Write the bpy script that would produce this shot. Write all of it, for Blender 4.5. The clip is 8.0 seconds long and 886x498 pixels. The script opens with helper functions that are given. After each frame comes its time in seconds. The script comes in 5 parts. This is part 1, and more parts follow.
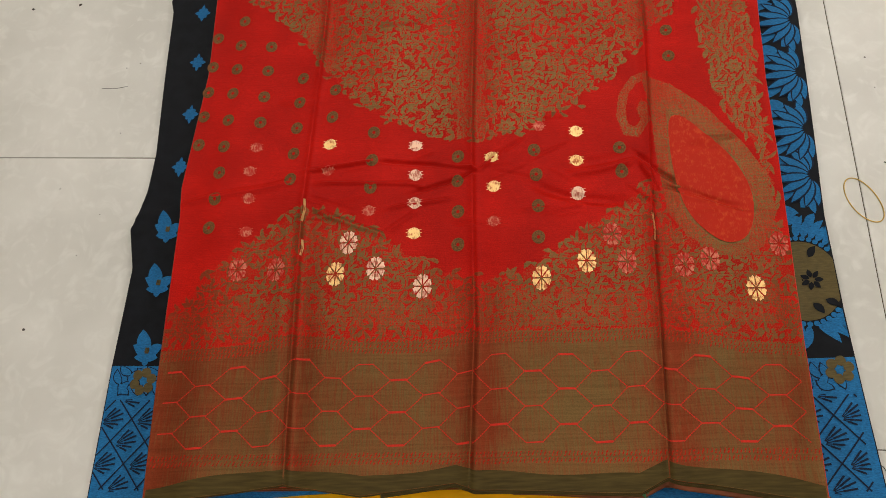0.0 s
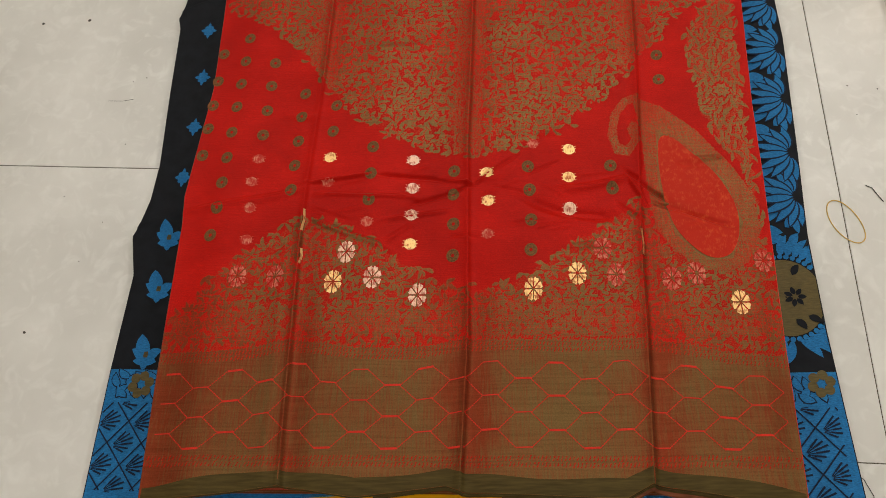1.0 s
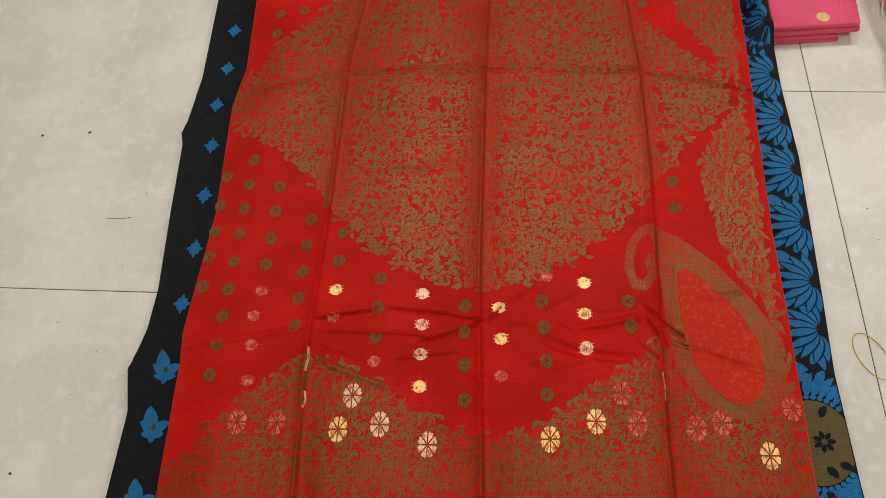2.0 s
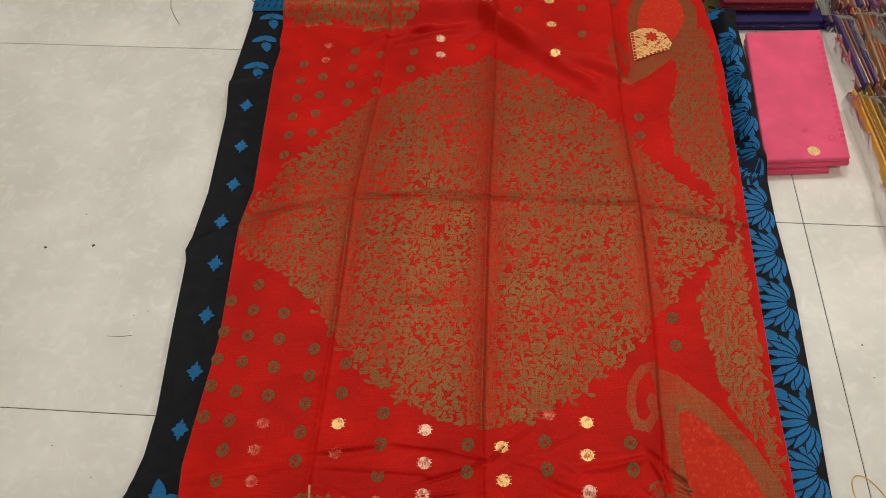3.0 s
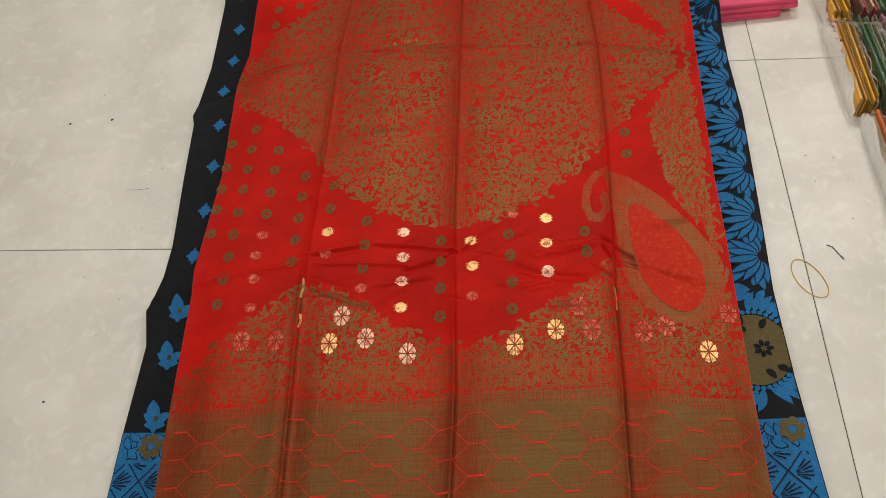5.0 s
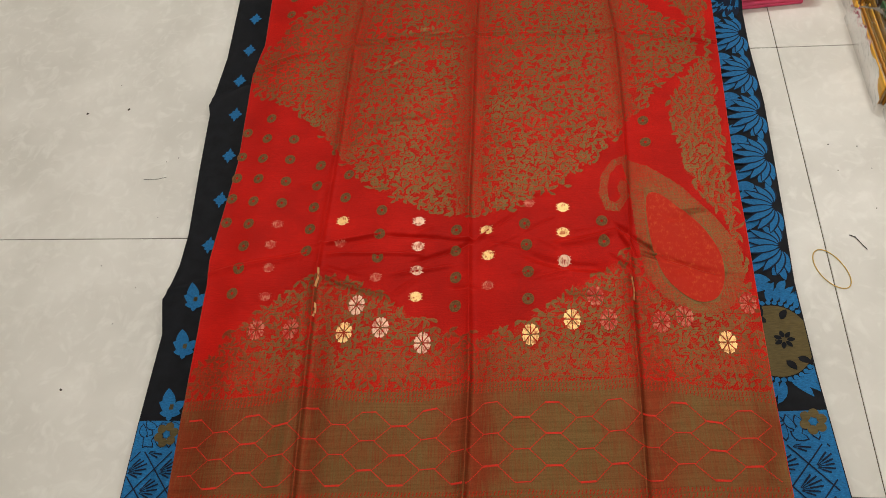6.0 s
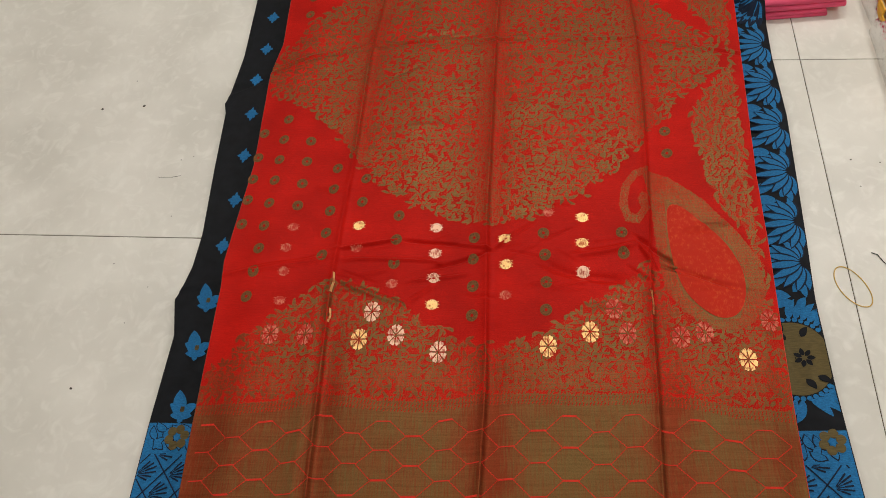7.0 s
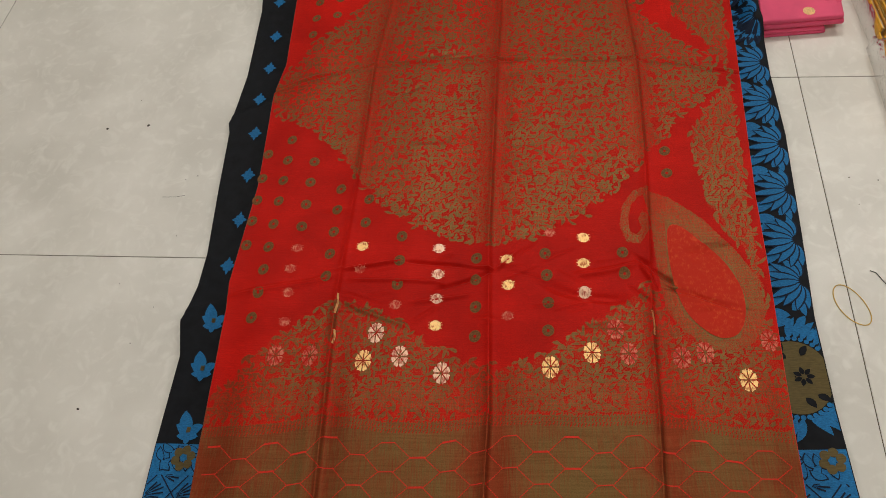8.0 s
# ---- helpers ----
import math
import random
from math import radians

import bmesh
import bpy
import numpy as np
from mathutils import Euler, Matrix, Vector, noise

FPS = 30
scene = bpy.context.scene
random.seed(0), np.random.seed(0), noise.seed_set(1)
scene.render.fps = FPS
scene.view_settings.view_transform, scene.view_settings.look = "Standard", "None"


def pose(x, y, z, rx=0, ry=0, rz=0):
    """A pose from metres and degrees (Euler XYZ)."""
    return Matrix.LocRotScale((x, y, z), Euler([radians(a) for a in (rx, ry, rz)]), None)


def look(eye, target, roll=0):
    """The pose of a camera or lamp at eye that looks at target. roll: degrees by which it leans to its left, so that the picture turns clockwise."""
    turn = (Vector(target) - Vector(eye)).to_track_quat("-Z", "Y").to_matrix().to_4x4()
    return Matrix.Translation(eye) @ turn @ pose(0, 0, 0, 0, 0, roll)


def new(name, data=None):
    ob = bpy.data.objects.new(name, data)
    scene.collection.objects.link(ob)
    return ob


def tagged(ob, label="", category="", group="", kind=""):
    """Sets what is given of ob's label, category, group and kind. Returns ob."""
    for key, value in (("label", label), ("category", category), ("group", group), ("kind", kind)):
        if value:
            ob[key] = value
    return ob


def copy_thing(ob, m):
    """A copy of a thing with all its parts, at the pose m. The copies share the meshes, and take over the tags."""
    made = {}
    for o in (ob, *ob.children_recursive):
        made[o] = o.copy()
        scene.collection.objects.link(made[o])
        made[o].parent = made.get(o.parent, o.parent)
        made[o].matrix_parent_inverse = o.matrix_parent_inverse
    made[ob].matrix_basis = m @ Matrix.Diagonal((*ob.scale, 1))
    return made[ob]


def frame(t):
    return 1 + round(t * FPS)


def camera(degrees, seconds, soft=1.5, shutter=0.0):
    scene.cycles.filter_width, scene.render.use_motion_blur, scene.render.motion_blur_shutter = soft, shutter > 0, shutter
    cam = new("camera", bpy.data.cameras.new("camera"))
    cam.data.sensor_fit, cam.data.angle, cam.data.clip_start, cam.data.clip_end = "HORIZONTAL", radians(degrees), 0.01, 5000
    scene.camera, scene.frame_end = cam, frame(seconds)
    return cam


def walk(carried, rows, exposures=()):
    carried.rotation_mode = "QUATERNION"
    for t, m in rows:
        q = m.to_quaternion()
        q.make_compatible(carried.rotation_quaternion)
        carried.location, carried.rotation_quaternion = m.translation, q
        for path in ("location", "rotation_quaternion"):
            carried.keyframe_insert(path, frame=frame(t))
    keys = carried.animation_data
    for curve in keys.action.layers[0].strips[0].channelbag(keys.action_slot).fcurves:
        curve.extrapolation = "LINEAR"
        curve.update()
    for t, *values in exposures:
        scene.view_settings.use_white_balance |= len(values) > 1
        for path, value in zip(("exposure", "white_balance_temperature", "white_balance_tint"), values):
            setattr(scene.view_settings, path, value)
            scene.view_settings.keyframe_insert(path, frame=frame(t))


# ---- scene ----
cam = camera(58.1, 8.0, 0.75)
PATH = [
    (0, (0.236, -0.569, 1.284), (0.109, 0.286, -0.52), -9.9),
    (0.5, (0.251, -0.621, 1.299), (0.126, 0.23, -0.506), -9.0),
    (1, (0.233, -0.614, 1.304), (0.127, 0.308, -0.467), -7.1),
    (1.5, (0.216, -0.509, 1.323), (0.117, 0.45, -0.43), -6.6),
    (1.7, (0.219, -0.482, 1.324), (0.117, 0.503, -0.414), -6.6),
    (2.8, (0.173, -0.39, 1.376), (0.116, 0.763, -0.257), -2.8),
    (3, (0.176, -0.367, 1.404), (0.124, 0.805, -0.215), -2.3),
    (3.5, (0.186, -0.37, 1.423), (0.146, 0.862, -0.152), -1.4),
    (4, (0.228, -0.522, 1.41), (0.194, 0.721, -0.157), -1.2),
    (4.5, (0.286, -0.694, 1.38), (0.176, 0.446, -0.259), -8.1),
    (4.7, (0.283, -0.726, 1.369), (0.157, 0.412, -0.271), -8.4),
    (5.8, (0.304, -0.71, 1.362), (0.133, 0.41, -0.286), -10.6),
    (6, (0.29, -0.723, 1.352), (0.11, 0.397, -0.295), -10.6),
    (6.5, (0.266, -0.719, 1.351), (0.08, 0.401, -0.295), -9.8),
    (7, (0.263, -0.7, 1.351), (0.075, 0.416, -0.298), -9.5),
    (7.5, (0.263, -0.702, 1.374), (0.073, 0.419, -0.272), -9.5),
    (8, (0.262, -0.683, 1.382), (0.072, 0.442, -0.262), -9.8),
]
walk(cam, [(t, look(eye, target, roll)) for t, eye, target, roll in PATH],
     exposures=[(0, -0.06), (1, -0.08), (3, -0.05), (4.5, -0.03), (6.5, 0.0), (7.4, -0.05), (8, -0.22)])

# ---- world and light ----
world = bpy.data.worlds.new("World")
scene.world = world
world.use_nodes = True
world.node_tree.nodes["Background"].inputs["Color"].default_value = (0.8, 0.85, 0.9, 1)
world.node_tree.nodes["Background"].inputs["Strength"].default_value = 0.3
scene.view_settings.exposure = 0.0
# ceiling lamps are out of view; their number, places and strengths are assumed
LAMP_WATTS, LAMP_TINT = 12.0, (1.0, 0.955, 0.89)
ROOM = (-2.6, 3.0, -2.8, 4.4, 2.9)          # x0, x1, y0, y1, height
LAMPS = [(x, y) for x in (-1.3, 0.4, 2.0) for y in (-0.9, 2.1)]


# ---- materials ----
def material(name, color, rough=0.5, metal=0.0, vary=0.0, scale=20.0, bump=0.0, bump_scale=400.0, coat=0.0, sheen=0.0, stretch=(1, 1, 1), spec=0.5):
    """A principled material with mottling at one scale and a fine relief at another."""
    m = bpy.data.materials.new(name)
    m.use_nodes = True
    nt = m.node_tree
    n, l = nt.nodes, nt.links
    p = n["Principled BSDF"]
    p.inputs["Base Color"].default_value = (*color, 1)
    p.inputs["Roughness"].default_value = rough
    p.inputs["Metallic"].default_value = metal
    p.inputs["Coat Weight"].default_value = coat
    p.inputs["Specular IOR Level"].default_value = spec
    p.inputs["Sheen Weight"].default_value = sheen
    tc = n.new("ShaderNodeTexCoord")
    mp = n.new("ShaderNodeMapping")
    mp.inputs["Scale"].default_value = stretch
    l.new(tc.outputs["Object"], mp.inputs["Vector"])
    if vary:
        no = n.new("ShaderNodeTexNoise")
        no.inputs["Scale"].default_value, no.inputs["Detail"].default_value = scale, 5
        l.new(mp.outputs[0], no.inputs["Vector"])
        ra = n.new("ShaderNodeMapRange")
        ra.inputs["From Min"].default_value, ra.inputs["From Max"].default_value = 0.3, 0.7
        ra.inputs["To Min"].default_value, ra.inputs["To Max"].default_value = 1 - vary, 1 + vary
        l.new(no.outputs["Fac"], ra.inputs["Value"])
        mx = n.new("ShaderNodeVectorMath")
        mx.operation = "SCALE"
        mx.inputs[0].default_value = color
        l.new(ra.outputs[0], mx.inputs["Scale"])
        l.new(mx.outputs[0], p.inputs["Base Color"])
    if bump:
        nb = n.new("ShaderNodeTexNoise")
        nb.inputs["Scale"].default_value, nb.inputs["Detail"].default_value = bump_scale, 3
        l.new(mp.outputs[0], nb.inputs["Vector"])
        b = n.new("ShaderNodeBump")
        b.inputs["Strength"].default_value, b.inputs["Distance"].default_value = bump, 0.001
        l.new(nb.outputs["Fac"], b.inputs["Height"])
        l.new(b.outputs[0], p.inputs["Normal"])
    return m


def silk(name, ground, figure, rough=0.5, figure_metal=0.5):
    """Woven silk: the ground colour, with a figure woven in where the attribute 'brocade' is set."""
    m = bpy.data.materials.new(name)
    m.use_nodes = True
    n, l = m.node_tree.nodes, m.node_tree.links
    p = n["Principled BSDF"]
    tc = n.new("ShaderNodeTexCoord")
    at = n.new("ShaderNodeAttribute")
    at.attribute_name = "brocade"
    edge = n.new("ShaderNodeMapRange")
    edge.interpolation_type = "SMOOTHSTEP"
    edge.inputs["From Min"].default_value, edge.inputs["From Max"].default_value = 0.3, 0.7
    rag = n.new("ShaderNodeTexNoise")
    rag.inputs["Scale"].default_value, rag.inputs["Detail"].default_value = 520, 1
    rmap = n.new("ShaderNodeMapping")
    rmap.inputs["Scale"].default_value = (1.3, 0.7, 1)
    l.new(tc.outputs["Object"], rmap.inputs["Vector"])
    l.new(rmap.outputs[0], rag.inputs["Vector"])
    rsum = n.new("ShaderNodeMath")
    rsum.operation = "MULTIPLY_ADD"
    rsum.inputs[1].default_value = 0.75
    rbias = n.new("ShaderNodeMath")
    rbias.operation = "SUBTRACT"
    rbias.inputs[1].default_value = 0.375
    l.new(at.outputs["Fac"], rbias.inputs[0])
    l.new(rag.outputs["Fac"], rsum.inputs[0])
    l.new(rbias.outputs[0], rsum.inputs[2])
    l.new(rsum.outputs[0], edge.inputs["Value"])
    # slubs: uneven threads, long across the loom
    mp = n.new("ShaderNodeMapping")
    mp.inputs["Scale"].default_value = (26, 520, 1)
    l.new(tc.outputs["Object"], mp.inputs["Vector"])
    slub = n.new("ShaderNodeTexNoise")
    slub.inputs["Scale"].default_value, slub.inputs["Detail"].default_value = 1.0, 3
    l.new(mp.outputs[0], slub.inputs["Vector"])
    mp2 = n.new("ShaderNodeMapping")
    mp2.inputs["Scale"].default_value = (420, 30, 1)
    l.new(tc.outputs["Object"], mp2.inputs["Vector"])
    warp = n.new("ShaderNodeTexNoise")
    warp.inputs["Scale"].default_value, warp.inputs["Detail"].default_value = 1.0, 2
    l.new(mp2.outputs[0], warp.inputs["Vector"])
    big = n.new("ShaderNodeTexNoise")
    big.inputs["Scale"].default_value, big.inputs["Detail"].default_value = 9.0, 6
    l.new(tc.outputs["Object"], big.inputs["Vector"])
    # shot figure: olive weft over red warp, with fold shade mixed into the colour
    shot_shade = n.new("ShaderNodeMix")
    shot_shade.data_type = "RGBA"
    shot_shade.inputs["A"].default_value = (*figure, 1)
    shot_shade.inputs["B"].default_value = (*[0.38 * f + 0.24 * g for f, g in zip(figure, ground)], 1)
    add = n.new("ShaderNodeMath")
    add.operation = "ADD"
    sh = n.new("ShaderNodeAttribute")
    sh.attribute_name = "shot_shade"
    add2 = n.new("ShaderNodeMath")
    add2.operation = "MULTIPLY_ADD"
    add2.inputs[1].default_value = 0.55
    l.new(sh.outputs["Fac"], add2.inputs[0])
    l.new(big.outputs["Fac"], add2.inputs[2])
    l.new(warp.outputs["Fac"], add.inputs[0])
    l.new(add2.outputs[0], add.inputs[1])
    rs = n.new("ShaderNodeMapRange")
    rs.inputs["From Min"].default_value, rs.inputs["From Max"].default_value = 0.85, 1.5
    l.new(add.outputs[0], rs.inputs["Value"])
    l.new(rs.outputs[0], shot_shade.inputs["Factor"])
    gr = n.new("ShaderNodeMapRange")
    gr.inputs["From Min"].default_value, gr.inputs["From Max"].default_value = 0.3, 0.7
    gr.inputs["To Min"].default_value, gr.inputs["To Max"].default_value = 0.93, 1.06
    l.new(slub.outputs["Fac"], gr.inputs["Value"])
    gv = n.new("ShaderNodeVectorMath")
    gv.operation = "SCALE"
    gv.inputs[0].default_value = ground
    gb = n.new("ShaderNodeMapRange")
    gb.inputs["From Min"].default_value, gb.inputs["From Max"].default_value = 0.3, 0.7
    gb.inputs["To Min"].default_value, gb.inputs["To Max"].default_value = 0.78, 1.12
    l.new(big.outputs["Fac"], gb.inputs["Value"])
    gm = n.new("ShaderNodeMath")
    gm.operation = "MULTIPLY"
    l.new(gr.outputs[0], gm.inputs[0])
    l.new(gb.outputs[0], gm.inputs[1])
    l.new(gm.outputs[0], gv.inputs["Scale"])
    mix = n.new("ShaderNodeMix")
    mix.data_type = "RGBA"
    l.new(edge.outputs[0], mix.inputs["Factor"])
    l.new(gv.outputs[0], mix.inputs["A"])
    l.new(shot_shade.outputs["Result"], mix.inputs["B"])
    l.new(mix.outputs["Result"], p.inputs["Base Color"])
    grain = n.new("ShaderNodeTexNoise")
    grain.inputs["Scale"].default_value, grain.inputs["Detail"].default_value = 520, 2
    l.new(tc.outputs["Object"], grain.inputs["Vector"])
    mp3 = n.new("ShaderNodeMapping")
    mp3.inputs["Scale"].default_value = (9, 330, 1)
    l.new(tc.outputs["Object"], mp3.inputs["Vector"])
    weft = n.new("ShaderNodeTexNoise")
    weft.inputs["Scale"].default_value, weft.inputs["Detail"].default_value = 1.0, 3
    l.new(mp3.outputs[0], weft.inputs["Vector"])
    wf = n.new("ShaderNodeMath")
    wf.operation = "MULTIPLY"
    l.new(weft.outputs["Fac"], wf.inputs[0])
    l.new(edge.outputs[0], wf.inputs[1])
    gsum = n.new("ShaderNodeMath")
    gsum.operation = "MULTIPLY_ADD"
    gsum.inputs[1].default_value = 0.9
    l.new(wf.outputs[0], gsum.inputs[0])
    l.new(grain.outputs["Fac"], gsum.inputs[2])
    gq = n.new("ShaderNodeMapRange")
    gq.inputs["From Min"].default_value, gq.inputs["From Max"].default_value = 0.3, 1.15
    gq.inputs["To Min"].default_value, gq.inputs["To Max"].default_value = 0.70, 1.36
    l.new(gsum.outputs[0], gq.inputs["Value"])
    fin = n.new("ShaderNodeVectorMath")
    fin.operation = "SCALE"
    l.new(mix.outputs["Result"], fin.inputs[0])
    l.new(gq.outputs[0], fin.inputs["Scale"])
    l.new(fin.outputs[0], p.inputs["Base Color"])
    me = n.new("ShaderNodeMath")
    me.operation = "MULTIPLY"
    me.inputs[1].default_value = figure_metal
    l.new(edge.outputs[0], me.inputs[0])
    l.new(me.outputs[0], p.inputs["Metallic"])
    ro = n.new("ShaderNodeMapRange")
    ro.inputs["To Min"].default_value, ro.inputs["To Max"].default_value = rough, 0.43
    l.new(edge.outputs[0], ro.inputs["Value"])
    l.new(ro.outputs[0], p.inputs["Roughness"])
    p.inputs["Specular IOR Level"].default_value = 0.07
    hs = n.new("ShaderNodeMath")
    hs.operation = "MULTIPLY_ADD"
    hs.inputs[1].default_value = 0.5
    l.new(edge.outputs[0], hs.inputs[0])
    l.new(slub.outputs["Fac"], hs.inputs[2])
    b = n.new("ShaderNodeBump")
    b.inputs["Strength"].default_value, b.inputs["Distance"].default_value = 0.35, 0.0006
    l.new(hs.outputs[0], b.inputs["Height"])
    l.new(b.outputs[0], p.inputs["Normal"])
    return m


def clear_film(name, gloss=0.24):
    """Thin clear plastic: see-through, with a gloss that grows towards grazing."""
    m = bpy.data.materials.new(name)
    m.use_nodes = True
    n, l = m.node_tree.nodes, m.node_tree.links
    n.remove(n["Principled BSDF"])
    tr, gl, mx, fr = (n.new("ShaderNode" + k) for k in ("BsdfTransparent", "BsdfGlossy", "MixShader", "Fresnel"))
    tr.inputs["Color"].default_value = (0.97, 0.97, 0.98, 1)
    gl.inputs["Roughness"].default_value = 0.12
    fr.inputs["IOR"].default_value = 0.93 + gloss
    tc, no, bu = n.new("ShaderNodeTexCoord"), n.new("ShaderNodeTexNoise"), n.new("ShaderNodeBump")
    no.inputs["Scale"].default_value, no.inputs["Detail"].default_value = 60, 4
    l.new(tc.outputs["Object"], no.inputs["Vector"])
    l.new(no.outputs["Fac"], bu.inputs["Height"])
    bu.inputs["Strength"].default_value, bu.inputs["Distance"].default_value = 0.6, 0.008
    l.new(bu.outputs[0], gl.inputs["Normal"])
    l.new(fr.outputs[0], mx.inputs["Fac"])
    l.new(tr.outputs[0], mx.inputs[1])
    l.new(gl.outputs[0], mx.inputs[2])
    l.new(mx.outputs[0], n["Material Output"].inputs["Surface"])
    return m


def tile_material():
    """Off-white polished tile with faint cloudy marbling, a little different from tile to tile."""
    m = material("tile_polish", (0.66, 0.63, 0.56), 0.36, bump=0.02, bump_scale=30)
    n, l = m.node_tree.nodes, m.node_tree.links
    p = n["Principled BSDF"]
    tc, oi = n.new("ShaderNodeTexCoord"), n.new("ShaderNodeObjectInfo")
    cloud, vein = n.new("ShaderNodeTexNoise"), n.new("ShaderNodeTexNoise")
    cloud.noise_dimensions = vein.noise_dimensions = "4D"
    cloud.inputs["Scale"].default_value, cloud.inputs["Detail"].default_value = 4.5, 8
    vein.inputs["Scale"].default_value, vein.inputs["Detail"].default_value, vein.inputs["Distortion"].default_value = 22, 10, 1.6
    for t in (cloud, vein):
        l.new(tc.outputs["Object"], t.inputs["Vector"])
        l.new(oi.outputs["Random"], t.inputs["W"])
    ramp = n.new("ShaderNodeValToRGB")
    e = ramp.color_ramp.elements
    e[0].position, e[0].color = 0.35, (0.66, 0.645, 0.59, 1)
    e[1].position, e[1].color = 0.65, (0.80, 0.785, 0.73, 1)
    l.new(cloud.outputs["Fac"], ramp.inputs["Fac"])
    rv = n.new("ShaderNodeMapRange")
    rv.inputs["From Min"].default_value, rv.inputs["From Max"].default_value = 0.50, 0.68
    rv.inputs["To Max"].default_value = 0.42
    l.new(vein.outputs["Fac"], rv.inputs["Value"])
    mx = n.new("ShaderNodeMix")
    mx.data_type = "RGBA"
    mx.inputs["B"].default_value = (0.88, 0.87, 0.82, 1)
    l.new(rv.outputs[0], mx.inputs["Factor"])
    l.new(ramp.outputs["Color"], mx.inputs["A"])
    l.new(mx.outputs["Result"], p.inputs["Base Color"])
    return m


def zari(name, color, thread, rough, metal, dense):
    """Metal thread: bright upright threads with the silk's own colour between them."""
    m = material(name, color, rough, metal, bump=0.5, bump_scale=900, spec=0.12)
    n, l = m.node_tree.nodes, m.node_tree.links
    p = n["Principled BSDF"]
    tc, mp, no, bl = (n.new("ShaderNode" + k) for k in ("TexCoord", "Mapping", "TexNoise", "TexNoise"))
    mp.inputs["Scale"].default_value = (1100, 130, 1)
    no.inputs["Scale"].default_value, no.inputs["Detail"].default_value = 1.0, 2
    bl.inputs["Scale"].default_value, bl.inputs["Detail"].default_value = 110, 2
    l.new(tc.outputs["Object"], mp.inputs["Vector"])
    l.new(mp.outputs[0], no.inputs["Vector"])
    l.new(tc.outputs["Object"], bl.inputs["Vector"])
    add = n.new("ShaderNodeMath")
    add.operation = "ADD"
    l.new(no.outputs["Fac"], add.inputs[0])
    l.new(bl.outputs["Fac"], add.inputs[1])
    ra = n.new("ShaderNodeMapRange")
    ra.inputs["From Min"].default_value, ra.inputs["From Max"].default_value = 1.05 - dense, 1.25 - dense
    l.new(add.outputs[0], ra.inputs["Value"])
    mx = n.new("ShaderNodeMix")
    mx.data_type = "RGBA"
    mx.inputs["A"].default_value, mx.inputs["B"].default_value = (*thread, 1), (*color, 1)
    l.new(ra.outputs[0], mx.inputs["Factor"])
    l.new(mx.outputs["Result"], p.inputs["Base Color"])
    me = n.new("ShaderNodeMath")
    me.operation = "MULTIPLY"
    me.inputs[1].default_value = metal
    l.new(ra.outputs[0], me.inputs[0])
    l.new(me.outputs[0], p.inputs["Metallic"])
    return m


RED, OLIVE = (0.575, 0.0105, 0.0055), (0.148, 0.088, 0.030)
M_RED = silk("red_silk", RED, OLIVE)
# one dark red-brown for the left rim and most layers underneath
M_RED_EDGE = material("dark_red_brown_silk", (0.16, 0.05, 0.02), 0.5, 0.2, 0.3, 30, 0.3, 600, spec=0.12)
M_OLIVE = material("olive_zari", (0.170, 0.074, 0.024), 0.55, 0.1, 0.4, 420, 0.4, 900, spec=0.1)
M_HEM = material("olive_hem", (0.075, 0.052, 0.014), 0.6, 0.0, 0.25, 90, 0.4, 700, stretch=(0.3, 3, 1), spec=0.1)
M_NET = material("red_net_thread", (0.62, 0.03, 0.015), 0.5, 0, 0.15, 300, 0.2, 900, spec=0.12)
M_GOLD = zari("gold_zari", (0.94, 0.60, 0.25), (0.50, 0.12, 0.04), 0.34, 0.72, 0.24)
M_SILVER = zari("pale_gold_zari", (0.84, 0.54, 0.38), (0.50, 0.12, 0.08), 0.36, 0.62, 0.22)
M_COPPER = zari("copper_zari", (0.62, 0.19, 0.12), (0.50, 0.03, 0.018), 0.42, 0.4, 0.09)
M_PAISLEY = zari("orange_zari", (0.58, 0.065, 0.017), (0.52, 0.022, 0.007), 0.5, 0.12, 0.0)
M_BLACK = material("black_silk", (0.008, 0.009, 0.012), 0.55, 0, 0.3, 40, 0.3, 700, spec=0.12)
M_BLUE = material("blue_brocade", (0.012, 0.155, 0.38), 0.45, 0.15, 0.35, 240, 0.5, 900, stretch=(1, 3, 1), spec=0.2)
M_BLUE_LINE = material("navy_thread", (0.010, 0.018, 0.04), 0.6, 0, 0.2, 200, spec=0.12)
M_GILT = material("dull_gold_weave", (0.100, 0.072, 0.018), 0.4, 0.45, 0.25, 90, 0.4, 900, stretch=(1, 5, 1))
M_YELLOW = material("yellow_silk", (0.93, 0.46, 0.004), 0.5, 0, 0.1, 12, 0.25, 600, spec=0.06)
M_PURPLE = material("purple_silk", (0.15, 0.035, 0.17), 0.5, 0, 0.2, 30, 0.3, 600, spec=0.12)
M_NAVY = material("navy_silk", (0.022, 0.016, 0.085), 0.5, 0, 0.2, 30, 0.3, 600, spec=0.12)
M_PINK = material("pink_silk", (0.78, 0.095, 0.20), 0.55, 0, 0.09, 16, 0.3, 500, sheen=0.15, spec=0.12)
M_PINK_DARK = material("deep_pink_weave", (0.74, 0.080, 0.178), 0.5, 0, 0.1, 50, 0.3, 700, spec=0.12)
M_PALE = material("pale_gold_thread", (0.82, 0.52, 0.24), 0.5, 0.2, 0.25, 300, 0.4, 900, spec=0.2)
M_MAROON = material("maroon_silk", (0.17, 0.015, 0.03), 0.5, 0, 0.2, 30, 0.3, 600, spec=0.12)
M_WHITE = material("white_paper", (0.8, 0.8, 0.78), 0.6, 0, 0.03, 10)
M_TILE = tile_material()
